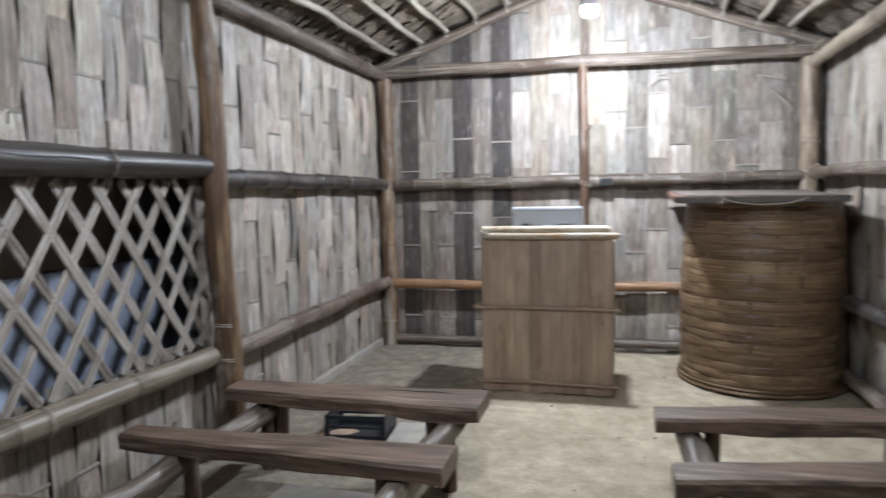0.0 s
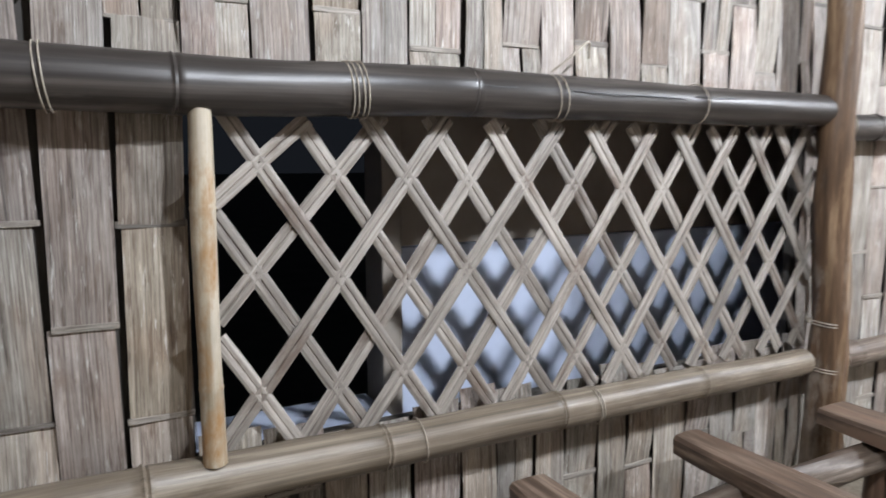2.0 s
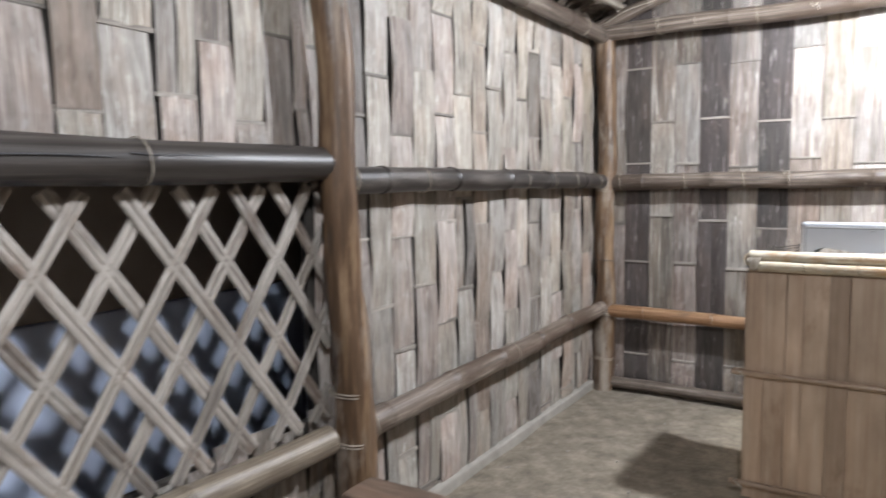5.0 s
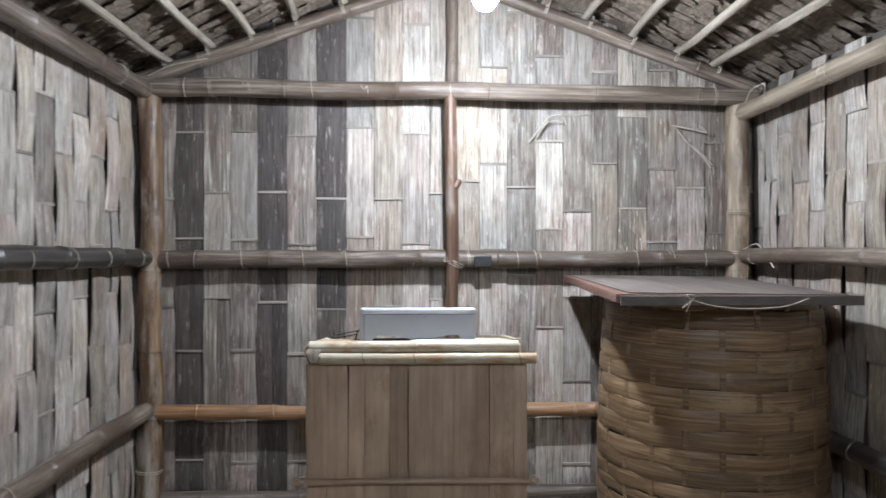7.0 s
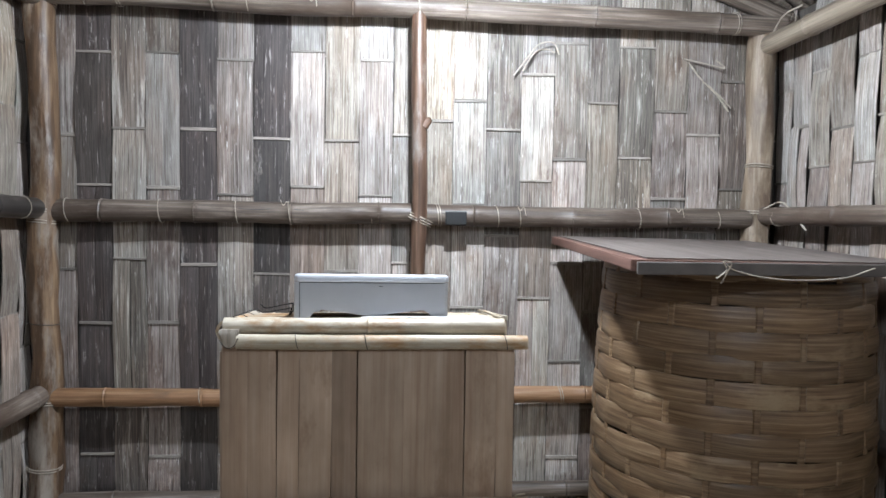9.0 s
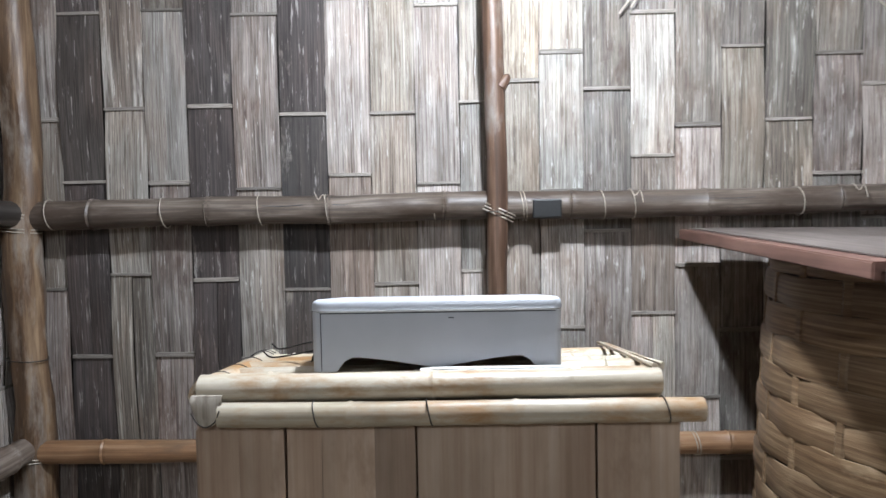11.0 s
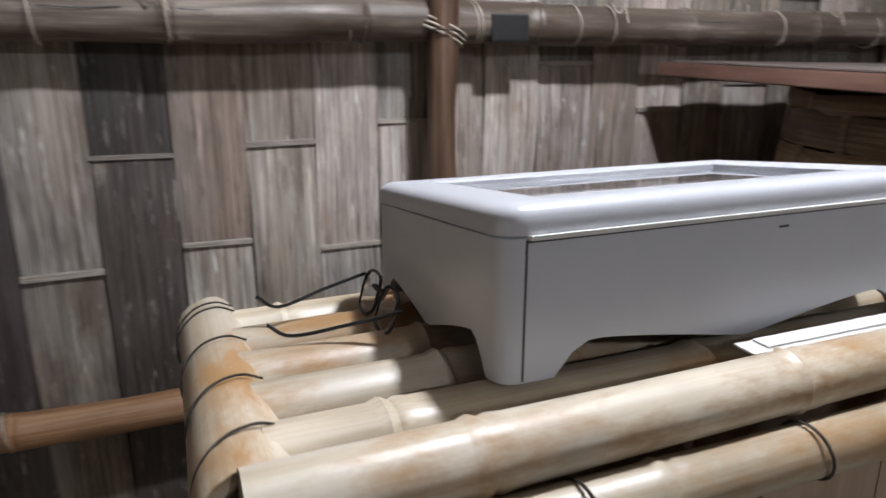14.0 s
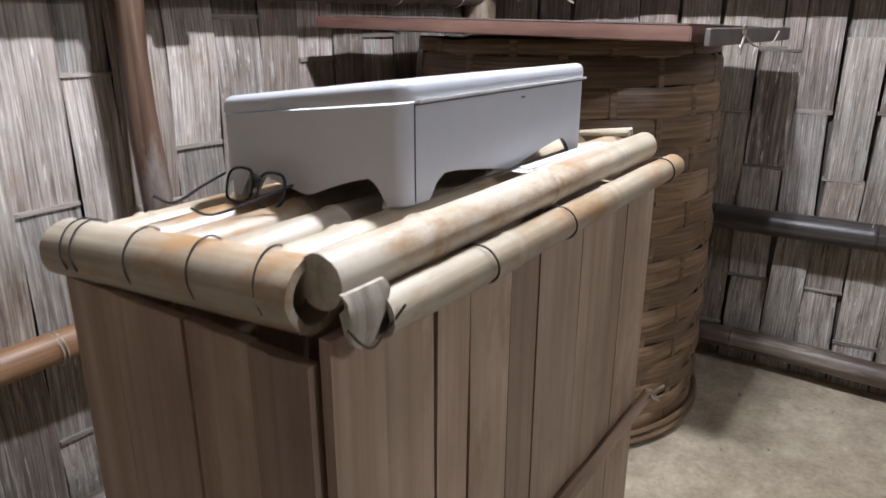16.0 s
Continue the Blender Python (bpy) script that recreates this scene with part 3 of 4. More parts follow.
def slat_bm(length, w, seed):
    bm = bmesh.new()
    prof = ((-w / 2, -0.002), (-w / 2, 0.002), (-w * 0.30, 0.0052), (-w * 0.06, 0.0042), (0.0, 0.0005), (w * 0.06, 0.0042), (w * 0.30, 0.0052), (w / 2, 0.002), (w / 2, -0.002))
    rows = []
    n = 4
    for k in range(n + 1):
        z = length * k / n
        off = 0.004 * noise.noise(Vector((seed, z * 3, 0)))
        rows.append([bm.verts.new((x + off, y, z)) for x, y in prof])
    for a, b in zip(rows, rows[1:]):
        for k in range(len(prof)):
            bm.faces.new((a[k], a[(k + 1) % len(prof)], b[(k + 1) % len(prof)], b[k]))
    bm.faces.new(rows[0][::-1])
    bm.faces.new(rows[-1])
    return bm


PITCH, PITCH_2, TOP = 0.1735, 0.1845, 1.36
LEANS = (0.87, 1.15, 1.29, 1.37, 1.30, 1.38, 1.46)
lat = random.Random(11)
ya, yb, zb = -4.75, -2.60, 0.585
for family in (1, -1):
    for k in range(-5, 21):
        fx = -0.036 if (k + (family > 0)) % 2 else -0.047
        if family < 0 and k < 1:
            continue
        y_mark = (-4.709 + PITCH * k if family > 0 else -4.725 + PITCH_2 * k) + lat.uniform(-0.005, 0.005)
        lean = max(1.39, 1.50 - 0.06 * k) if family > 0 else LEANS[min(k, len(LEANS)) - 1]
        tilt = lean * lat.uniform(0.99, 1.01)
        top_z = TOP + lat.uniform(0.01, 0.04)
        y_top = y_mark - family * (top_z - TOP) / tilt
        # family 1 falls towards the gable, family -1 falls away from it
        p_top, p_bot = Vector((fx, y_top, top_z)), Vector((fx, y_top + family * (top_z - zb) / tilt, zb))
        if max(p_top.y, p_bot.y) < ya + 0.03 or min(p_top.y, p_bot.y) > yb - 0.03:
            continue
        d = p_bot - p_top
        f0, f1 = 0.0, 1.0
        for lim in (ya, yb):
            f = (lim - p_top.y) / d.y
            if (p_top.y - lim) * (1 if lim == ya else -1) < 0:
                f0 = max(f0, f)
            if (p_bot.y - lim) * (1 if lim == ya else -1) < 0:
                f1 = min(f1, f)
        if f1 - f0 < 0.06:
            continue
        q0, q1 = p_top + d * f0, p_top + d * f1
        zax = (q1 - q0).normalized()
        yax = Vector((1, 0, 0))
        xax = yax.cross(zax)
        m = Matrix((xax, yax, zax)).transposed().to_4x4()
        part("slat", slat_bm((q1 - q0).length, lat.uniform(0.039, 0.045), k), lattice_mat, win, "", Matrix.Translation(q0) @ m)

# ---- outside the window: the neighbouring wall, a post and a ledge ----
solo("neighbour_wall", box_bm(-0.75, -0.62, -4.02, 1.0, -0.1, 0.97, 0.004), blue_mat, "pale blue painted low wall outside the window", "wall", kind="structure")
solo("neighbour_post", box_bm(-0.76, -0.60, -4.10, -4.025, -0.1, 2.6, 0.006), shutter_mat, "grey-brown post at the end of the outer wall", "post")
solo("ledge", box_bm(-0.75, -0.3, -6.0, -4.11, -0.1, 0.42, 0.012), blue_mat, "pale low ledge outside the window", "ledge")
solo("neighbour_panel", box_bm(-0.74, -0.64, -4.02, 1.0, 0.972, 2.6, 0.004), shutter_mat, "dull grey-brown panel above the low outer wall", "panel", kind="structure")

# ---- hanging bulb ----
def revolve_bm(profile, seg=24):
    bm = bmesh.new()
    rings = [[bm.verts.new((r * math.cos(a), r * math.sin(a), z)) for a in (2 * math.pi * k / seg for k in range(seg))] for r, z in profile]
    for a, b in zip(rings, rings[1:]):
        for k in range(seg):
            bm.faces.new((a[k], a[(k + 1) % seg], b[(k + 1) % seg], b[k]))
    bm.faces.new(rings[0][::-1])
    bm.faces.new(rings[-1])
    return bm


for spot, glowing in ((LAMP, bulb_mat), (LAMP_2, bulb_2_mat)):
    bulb = thing("hanging_bulb", spot, "lit white bulb hanging from the ridge on a cord", "lamp", "hanging bulbs")
    at = Matrix.Translation(spot)
    part("globe", revolve_bm([(0.010, -0.055), (0.029, -0.048), (0.043, -0.031), (0.0494, -0.010), (0.0488, 0.005)]), glowing, bulb, "glowing white globe", at, True)
    part("base", revolve_bm([(0.0491, 0.006), (0.048, 0.02), (0.037, 0.05), (0.022, 0.07), (0.014, 0.072), (0.014, 0.092), (0.019, 0.094), (0.019, 0.112), (0.008, 0.118)]), white_mat, bulb, "white plastic base", at, True)
    part("cord", tube_bm([spot + Vector((0, 0, 0.11)), spot + Vector((-0.02, 0.0, 0.22)), Vector((RIDGE_X + 0.02, spot.y, RIDGE_Z + 0.03))], 0.004), black_mat, bulb, "thin black cord", None, True)

# ---- bamboo stand ----
DX0, DX1, DY0, DY1 = 1.062, 1.885, -1.215, -0.815
SLOPE = 0.085  # the top falls away towards the gable
desk = thing("bamboo_stand", (1.475, -1.0, 0.0), "box-shaped stand of bamboo planks with a bamboo slat top", "stand")
dr = random.Random(5)


def plank_bm(w, h, t=0.012, seed=0.0):
    """A flattened culm standing along z, a little cupped, its face to -y."""
    bm = bmesh.new()
    cols, rows = 4, 5
    front, back = [], []
    for j in range(rows + 1):
        z = h * j / rows
        e = 0.003 * noise.noise(Vector((seed, z * 4, 0)))
        front.append([bm.verts.new((w * (i / cols - 0.5) + e, -t / 2 - 0.0015 * math.sin(math.pi * i / cols) + 0.002 * noise.noise(Vector((seed + i, z * 5, 2))), z)) for i in range(cols + 1)])
        back.append([bm.verts.new((w * (i / cols - 0.5) + e, t / 2, z)) for i in range(cols + 1)])
    for j in range(rows):
        for i in range(cols):
            bm.faces.new((front[j][i], front[j][i + 1], front[j + 1][i + 1], front[j + 1][i]))
            bm.faces.new((back[j][i + 1], back[j][i], back[j + 1][i], back[j + 1][i + 1]))
        bm.faces.new((back[j][0], front[j][0], front[j + 1][0], back[j + 1][0]))
        bm.faces.new((front[j][cols], back[j][cols], back[j + 1][cols], front[j + 1][cols]))
    bm.faces.new([*back[0], *front[0][::-1]])
    bm.faces.new([*front[rows], *back[rows][::-1]])
    return bm


def plank_row(p0, p1, turn, widths, top=0.980):
    p0, p1 = Vector(p0), Vector(p1)
    total = sum(widths)
    run = (p1 - p0).length
    u = 0.0
    for w in widths:
        ww = w / total * run
        c = p0.lerp(p1, (u + ww / 2) / run)
        c.z = dr.uniform(0.0, 0.012)
        m = pose(c.x, c.y, c.z, 0, 0, turn) @ pose(0, dr.uniform(-0.002, 0.002), 0, 0, dr.uniform(-0.09, 0.09), 0)
        part("plank", plank_bm(ww - 0.0018, top - c.z, 0.012, dr.uniform(0, 50)), plank_mat, desk, "", m, True)
        u += ww


plank_row((DX0, DY0, 0), (DX1, DY0, 0), 0, (0.07, 0.08, 0.06, 0.09, 0.07, 0.13, 0.17, 0.09, 0.05), 1.005)
plank_row((DX1, DY0 + 0.01, 0), (DX1, DY1, 0), 90, (0.12, 0.10, 0.12, 0.09))
plank_row((DX1, DY1, 0), (DX0, DY1, 0), 180, (0.12, 0.10, 0.14, 0.12, 0.1, 0.13, 0.12))
plank_row((DX0, DY1, 0), (DX0, DY0 + 0.01, 0), -90, (0.09, 0.13, 0.10, 0.08))
for z in (0.558, 0.068):
    b = pole("cross_strip", (DX0 - 0.05, DY0 - 0.019, z + 0.004), (DX1 + 0.045, DY0 - 0.019, z - 0.004), 0.013, 0.011, plank_mat, "split bamboo cross strip", parent=desk, nodes=0.4, wander=0.003, sides=8)
    for x in (DX0 - 0.015, DX1 + 0.02):
        part("tie", tube_bm([(x, DY0 - 0.036, z + 0.01), (x + 0.02, DY0 - 0.04, z - 0.012), (x - 0.014, DY0 - 0.034, z + 0.016), (x + 0.01, DY0 - 0.05, z + 0.03)], 0.0025), tie_mat, b, "knotted rattan end", None, True)
# top: lower and upper front culms, slats, end culm and sticks
lower = pole("edge_culm", (DX0 + 0.046, -1.236, 1.018), (DX1 + 0.032, -1.236, 1.014), 0.0215, 0.020, fresh_culm, "pale bamboo edge culm", parent=desk, hollow=True, nodes=0.3, wander=0.004, phase=0.75, rough=0.0012, sides=20)
upper = pole("edge_culm", (DX0 + 0.006, -1.210, 1.053), (DX1 - 0.03, -1.205, 1.055), 0.0245, 0.0235, fresh_culm, "pale bamboo edge culm", parent=desk, nodes=0.26, wander=0.005, phase=0.55, rough=0.0012, sides=20)
for k in range(5):
    y = -1.142 + 0.0745 * k
    pole("slat", (DX0 + 0.026, y, 1.036 - SLOPE * (y + 1.142) + dr.uniform(-0.002, 0.0)), (DX1 - 0.015, y + dr.uniform(-0.003, 0.003), 1.0395 - SLOPE * (y + 1.142)), 0.0295, 0.029, fresh_culm, "", parent=desk, nodes=0.27, wander=0.003, rough=0.0016, sides=20, phase=dr.uniform(0.2, 0.9))
end = pole("end_culm", (DX0 + 0.016, -1.196, 1.036), (DX0 + 0.012, DY1 + 0.020, 1.006), 0.034, 0.033, fresh_culm, "split bamboo end culm bound with wire", parent=desk, hollow=True, nodes=0, wander=0.003, rough=0.003, sides=20)
for y in (-1.165, -1.075, -0.975, -0.875, -0.855):
    f = (y + 1.196) / 0.40
    rad, xc, zc = 0.0345 - 0.001 * f, DX0 + 0.016 - 0.004 * f, 1.036 - 0.030 * f
    turn = [(xc - rad * math.sin(q) * 1.03, y + 0.006 * k, zc + rad * math.cos(q) * 1.03) for k, q in enumerate((1.9, 1.5, 1.0, 0.4, -0.2, -0.75))]
    part("wire", tube_bm(turn, 0.0011), wire_mat, end, "dark binding wire", None, True)
part("crack", tube_bm([(DX0 - 0.0065, -1.19, 1.0605), (DX0 - 0.006, -1.10, 1.0520), (DX0 - 0.0065, -1.0, 1.0430), (DX0 - 0.006, -0.90, 1.0330)], 0.0014, 5), seam_mat, end, "dark split along the culm", None, True)
# pale sheath wrapped round the corner under the front culm
bm = bmesh.new()
cols = []
for i in range(11):
    f = i / 10
    x = DX0 + 0.000 + 0.052 * f
    drop = 0.016 + 0.038 * max(0.0, 1 - abs(2 * f - 1) ** 2.2) ** 0.6
    cols.append([(x, -1.233 - 0.012 * math.sin(math.pi * (0.15 + 0.7 * g)), 1.050 - drop * g) for g in (0.0, 0.33, 0.66, 1.0)])
outer = [[bm.verts.new(p) for p in c] for c in cols]
inner = [[bm.verts.new((p[0], p[1] + 0.004, p[2])) for p in c] for c in cols]
for i in range(10):
    for j in range(3):
        bm.faces.new((outer[i][j], outer[i + 1][j], outer[i + 1][j + 1], outer[i][j + 1]))
        bm.faces.new((inner[i + 1][j], inner[i][j], inner[i][j + 1], inner[i + 1][j + 1]))
    bm.faces.new((outer[i][3], outer[i + 1][3], inner[i + 1][3], inner[i][3]))
    bm.faces.new((outer[i + 1][0], outer[i][0], inner[i][0], inner[i + 1][0]))
for i in (0, 10):
    for j in range(3):
        bm.faces.new((outer[i][j], outer[i][j + 1], inner[i][j + 1], inner[i][j]))
sheath = part("sheath", bm, purlin_mat, desk, "pale torn bamboo sheath at the corner", None, True)
part("wire", tube_bm([(DX0 + 0.0, -1.243, 1.022), (DX0 + 0.012, -1.247, 1.006), (DX0 + 0.026, -1.247, 0.999), (DX0 + 0.042, -1.248, 1.008), (DX0 + 0.054, -1.259, 1.030)], 0.0012), wire_mat, sheath, "dark binding wire", None, True)
for x, dz in ((DX1 - 0.030, 0.0), (DX1 - 0.016, 0.002)):
    pole("stick", (x, -1.175, 1.074 + dz), (x - 0.022, DY1, 1.074 + dz - SLOPE * 0.35), 0.0050, 0.0045, fresh_culm, "thin pale stick", parent=desk, nodes=0, sides=8, wander=0.002)
for x in (DX0 + 0.21, DX0 + 0.40, DX1 - 0.03):
    tie(lower, (x, -1.236, 1.0165), (1, 0, 0.12), 0.0225, 0.0013, 1, wire_mat, "wire")

# ---- white case with a glass top ----
CX0, CX1, CY0, CY1, CZ = 1.250, 1.697, -1.156, -0.866, 1.0685
CW, CD = CX1 - CX0, CY1 - CY0


def rounded(inset, r, n=5, dense=30):
    """Points round the case's plan, with the side's run (0 to 1) and whether it is a long side."""
    out = []
    x0, x1, y0, y1 = CX0 + inset, CX1 - inset, CY0 + inset, CY1 - inset
    r = max(r - inset, 0.002)
    corners = ((x1 - r, y0 + r, -90), (x1 - r, y1 - r, 0), (x0 + r, y1 - r, 90), (x0 + r, y0 + r, 180))
    for i, (cx, cy, a0) in enumerate(corners):
        for k in range(n + 1):
            a = radians(a0 + 90 * k / n)
            out.append((cx + r * math.cos(a), cy + r * math.sin(a)))
        nx, ny, na = corners[(i + 1) % 4]
        a = radians(na)
        e = (nx + r * math.cos(a), ny + r * math.sin(a))
        s = out[-1]
        for k in range(1, dense):
            out.append((s[0] + (e[0] - s[0]) * k / dense, s[1] + (e[1] - s[1]) * k / dense))
    return out


def arch(f):
    """The height of the cut-out under a side, from foot to foot."""
    if f < 0.10 or f > 0.90:
        return 0.0
    g = min((f - 0.10), (0.90 - f)) / 0.4
    rise = min(1.0, g / 0.16) ** 0.5
    return rise * (0.026 - 0.020 * max(0.0, min(1.0, (g - 0.16) / 0.8)) ** 1.3)


def settle(bm):
    for v in bm.verts:
        v.co.z = CZ + (v.co.z - CZ) * (1 - 0.06 * (v.co.y - CY0) / CD) - SLOPE * (v.co.y - CY0)
    return bm


SEAM, TOPZ = 0.107, 0.130
case = thing("display_case", (CX0 + CW / 2, CY0 + CD / 2, CZ), "white painted case with a glass top and arched feet", "case")
bm = bmesh.new()
po, pi = rounded(0.0, 0.016), rounded(0.006, 0.016)
loops = []
for pts in (po, pi):
    lo, hi = [], []
    for x, y in pts:
        fx, fy = (x - CX0) / CW, (y - CY0) / CD
        h = arch(fx) if min(fy, 1 - fy) < 0.04 else (arch(fy) * 1.15 if min(fx, 1 - fx) < 0.04 else 0.0)
        lo.append(bm.verts.new((x, y, CZ + h)))
        hi.append(bm.verts.new((x, y, CZ + SEAM)))
    loops.append((lo, hi))
n = len(po)
for k in range(n):
    j = (k + 1) % n
    bm.faces.new((loops[0][0][k], loops[0][0][j], loops[0][1][j], loops[0][1][k]))
    bm.faces.new((loops[1][0][j], loops[1][0][k], loops[1][1][k], loops[1][1][j]))
    bm.faces.new((loops[0][1][k], loops[0][1][j], loops[1][1][j], loops[1][1][k]))
    bm.faces.new((loops[0][0][j], loops[0][0][k], loops[1][0][k], loops[1][0][j]))
body = part("body", settle(bm), white_mat, case, "white body with arched feet", None, True)
bm = bmesh.new()
rings = []
for inset, z in ((0.004, SEAM + 0.0015), (-0.0015, SEAM + 0.002), (-0.0015, SEAM + 0.008), (-0.0008, TOPZ - 0.008), (0.0025, TOPZ - 0.003), (0.009, TOPZ), (0.048, TOPZ), (0.051, TOPZ - 0.002), (0.051, TOPZ - 0.014), (0.004, TOPZ - 0.014)):
    rings.append([bm.verts.new((x, y, CZ + z)) for x, y in rounded(inset, 0.018)])
for a, b in zip(rings, rings[1:] + rings[:1]):
    for k in range(n):
        bm.faces.new((a[k], a[(k + 1) % n], b[(k + 1) % n], b[k]))
lid = part("lid", settle(bm), white_mat, case, "white hinged lid frame", None, True)
pane = part("glass_pane", settle(box_bm(CX0 + 0.0515, CX1 - 0.0515, CY0 + 0.0515, CY1 - 0.0515, CZ + TOPZ - 0.010, CZ + TOPZ - 0.007)), glass_mat, lid, "clear glass pane")
pane.visible_shadow = False
part("inner_tray", settle(box_bm(CX0 + 0.008, CX1 - 0.008, CY0 + 0.008, CY1 - 0.008, CZ + 0.100, CZ + 0.104)), tray_mat, body, "grey tray under the glass")
part("hinge", settle(box_bm(CX0 + 0.018, CX1 - 0.012, CY0 - 0.0065, CY0 + 0.001, CZ + SEAM - 0.0010, CZ + SEAM + 0.0022)), paper_mat, body, "long bright piano hinge")
part("seam", settle(box_bm(CX0 + 0.017, CX1 - 0.012, CY0 - 0.0006, CY0 + 0.001, CZ + SEAM - 0.0034, CZ + SEAM - 0.0014)), seam_mat, body, "dark joint under the hinge")
part("seam", settle(box_bm(CX0 + 0.0165, CX0 + 0.0180, CY0 - 0.0008, CY0 + 0.001, CZ + 0.002, CZ + SEAM - 0.001)), seam_mat, body, "dark joint line")
part("mark", box_bm(CX0 + 0.245, CX0 + 0.255, CY0 - 0.0006, CY0 + 0.001, CZ + 0.0935, CZ + 0.0955), seam_mat, body, "small scratch")
sheet = solo("white_card", box_bm(1.445, 1.722, -1.194, -1.172, 1.0755, 1.0773, 0.0006), paper_mat, "thin white card pair lying on the bamboo top", "card")
part("card", box_bm(1.462, 1.705, -1.190, -1.174, 1.0777, 1.0793, 0.0005), paper_mat, sheet, "upper white card")

# ---- eyeglasses ----
gl = thing("eyeglasses", (1.205, -0.96, 1.07), "black-framed eyeglasses resting open on the bamboo slats", "eyeglasses")
gx, gy, gz = 1.222, -0.985, 1.045


def lens_loop(c, w, h, lean):
    pts = []
    for k in range(17):
        a = 2 * math.pi * k / 16
        ca, sa = math.cos(a), math.sin(a)
        pts.append((c[0] + lean * sa, c[1] + w * math.copysign(abs(ca) ** 0.7, ca), c[2] + h * math.copysign(abs(sa) ** 0.7, sa)))
    return pts


for y in (gy + 0.004, gy + 0.058):
    c = (gx, y, gz + 0.024)
    rim = part("rim", tube_bm(lens_loop(c, 0.0225, 0.019, 0.008), 0.0018), black_mat, gl, "black rim", None, True)
    bm = bmesh.new()
    bm.faces.new([bm.verts.new(p) for p in lens_loop(c, 0.0215, 0.018, 0.008)[:-1]])
    face = bm.faces[:]
    ext = bmesh.ops.extrude_face_region(bm, geom=face)
    bmesh.ops.translate(bm, vec=(0.0012, 0, 0), verts=[v for v in ext["geom"] if isinstance(v, bmesh.types.BMVert)])
    part("lens", bm, glass_mat, rim, "clear lens")
part("bridge", tube_bm([(gx + 0.003, gy + 0.022, gz + 0.034), (gx - 0.004, gy + 0.029, gz + 0.04), (gx + 0.003, gy + 0.036, gz + 0.034)], 0.0025), black_mat, gl, "black bridge", None, True)
for y0, y1, lift in ((gy - 0.03, gy - 0.005, 0.0), (gy + 0.088, gy + 0.06, 0.004)):
    part("temple", tube_bm([(gx + 0.004, y0, gz + 0.034), (gx - 0.040, (y0 + y1) / 2, gz + 0.024 + lift), (gx - 0.088, y1, gz + 0.016 + lift), (gx - 0.108, y1 + 0.008, gz + 0.026 + lift)], 0.0017), black_mat, gl, "black folded-out temple", None, True)

# ---- great basket with its board lid ----
BX, BY, BR0, BR1, BH = 2.845, -0.585, 0.505, 0.475, 1.215
basket = thing("storage_basket", (BX, BY, 0.0), "tall round woven bamboo grain basket, brown and worn", "basket")
STAKES = 22
br = random.Random(9)


def basket_r(z):
    f = z / BH
    return BR0 + (BR1 - BR0) * f + 0.018 * math.sin(math.pi * f)


def band_bm(z0, z1, phase, seg=110):
    bm = bmesh.new()
    rows = []
    wob = br.uniform(0, 30)
    for k in range(seg):
        a = 2 * math.pi * k / seg
        w = 0.0045 * math.sin(a * STAKES / 2 + phase * math.pi)
        dz = 0.013 * noise.noise(Vector((math.cos(a) * 1.6 + wob, math.sin(a) * 2, 0)))
        row = []
        for z, off in ((z0, -0.003), (z0 + 0.2 * (z1 - z0), 0.002), (z0 + 0.8 * (z1 - z0), 0.002), (z1, -0.003), (z1, -0.007), (z0, -0.007)):
            r = basket_r(max(z, 0)) + w + off
            row.append(bm.verts.new((BX + r * math.cos(a), BY + r * math.sin(a), z + dz)))
        rows.append(row)
    for k in range(seg):
        a, b = rows[k], rows[(k + 1) % seg]
        for i in range(6):
            bm.faces.new((a[i], b[i], b[(i + 1) % 6], a[(i + 1) % 6]))
    return bm


z, k = 0.03, 0
while z < BH - 0.03:
    h = br.uniform(0.074, 0.094) if z > 0.5 else br.uniform(0.05, 0.075)
    part("splint", band_bm(z, min(z + h + 0.001, BH), k % 2), basket_mat, basket, "", None, True)
    z += h
    k += 1
for k in range(STAKES):
    a = 2 * math.pi * (k + 0.5) / STAKES
    d = Vector((math.cos(a), math.sin(a), 0))
    bm = bmesh.new()
    rows = []
    for j in range(9):
        zz = BH * j / 8
        c = Vector((BX, BY, 0)) + d * (basket_r(zz) - 0.001) + Vector((0, 0, zz))
        t = Vector((-d.y, d.x, 0)) * 0.013
        rows.append([bm.verts.new(c - t - d * 0.003), bm.verts.new(c - t * 0.6 + d * 0.002), bm.verts.new(c + t * 0.6 + d * 0.002), bm.verts.new(c + t - d * 0.003)])
    for p, q in zip(rows, rows[1:]):
        for i in range(4):
            bm.faces.new((p[i], p[(i + 1) % 4], q[(i + 1) % 4], q[i]))
    bm.faces.new(rows[0][::-1])
    bm.faces.new(rows[-1])
    part("stake", bm, basket_mat, basket, "")
for zz, r in ((0.02, 0.012), (0.045, 0.009)):
    pts = [(BX + (BR0 + 0.014) * math.cos(2 * math.pi * q / 28), BY + (BR0 + 0.014) * math.sin(2 * math.pi * q / 28), zz) for q in range(29)]
    part("foot_hoop", tube_bm(pts, r, 8), basket_mat, basket, "", None, True)
part("inner_wall", revolve_bm([(BR0 - 0.03, 0.01), (BR0 - 0.02, 0.5), (BR1 - 0.025, BH - 0.02)], 48), backing_mat, basket, "dark inside of the basket", Matrix.Translation((BX, BY, 0)), True)

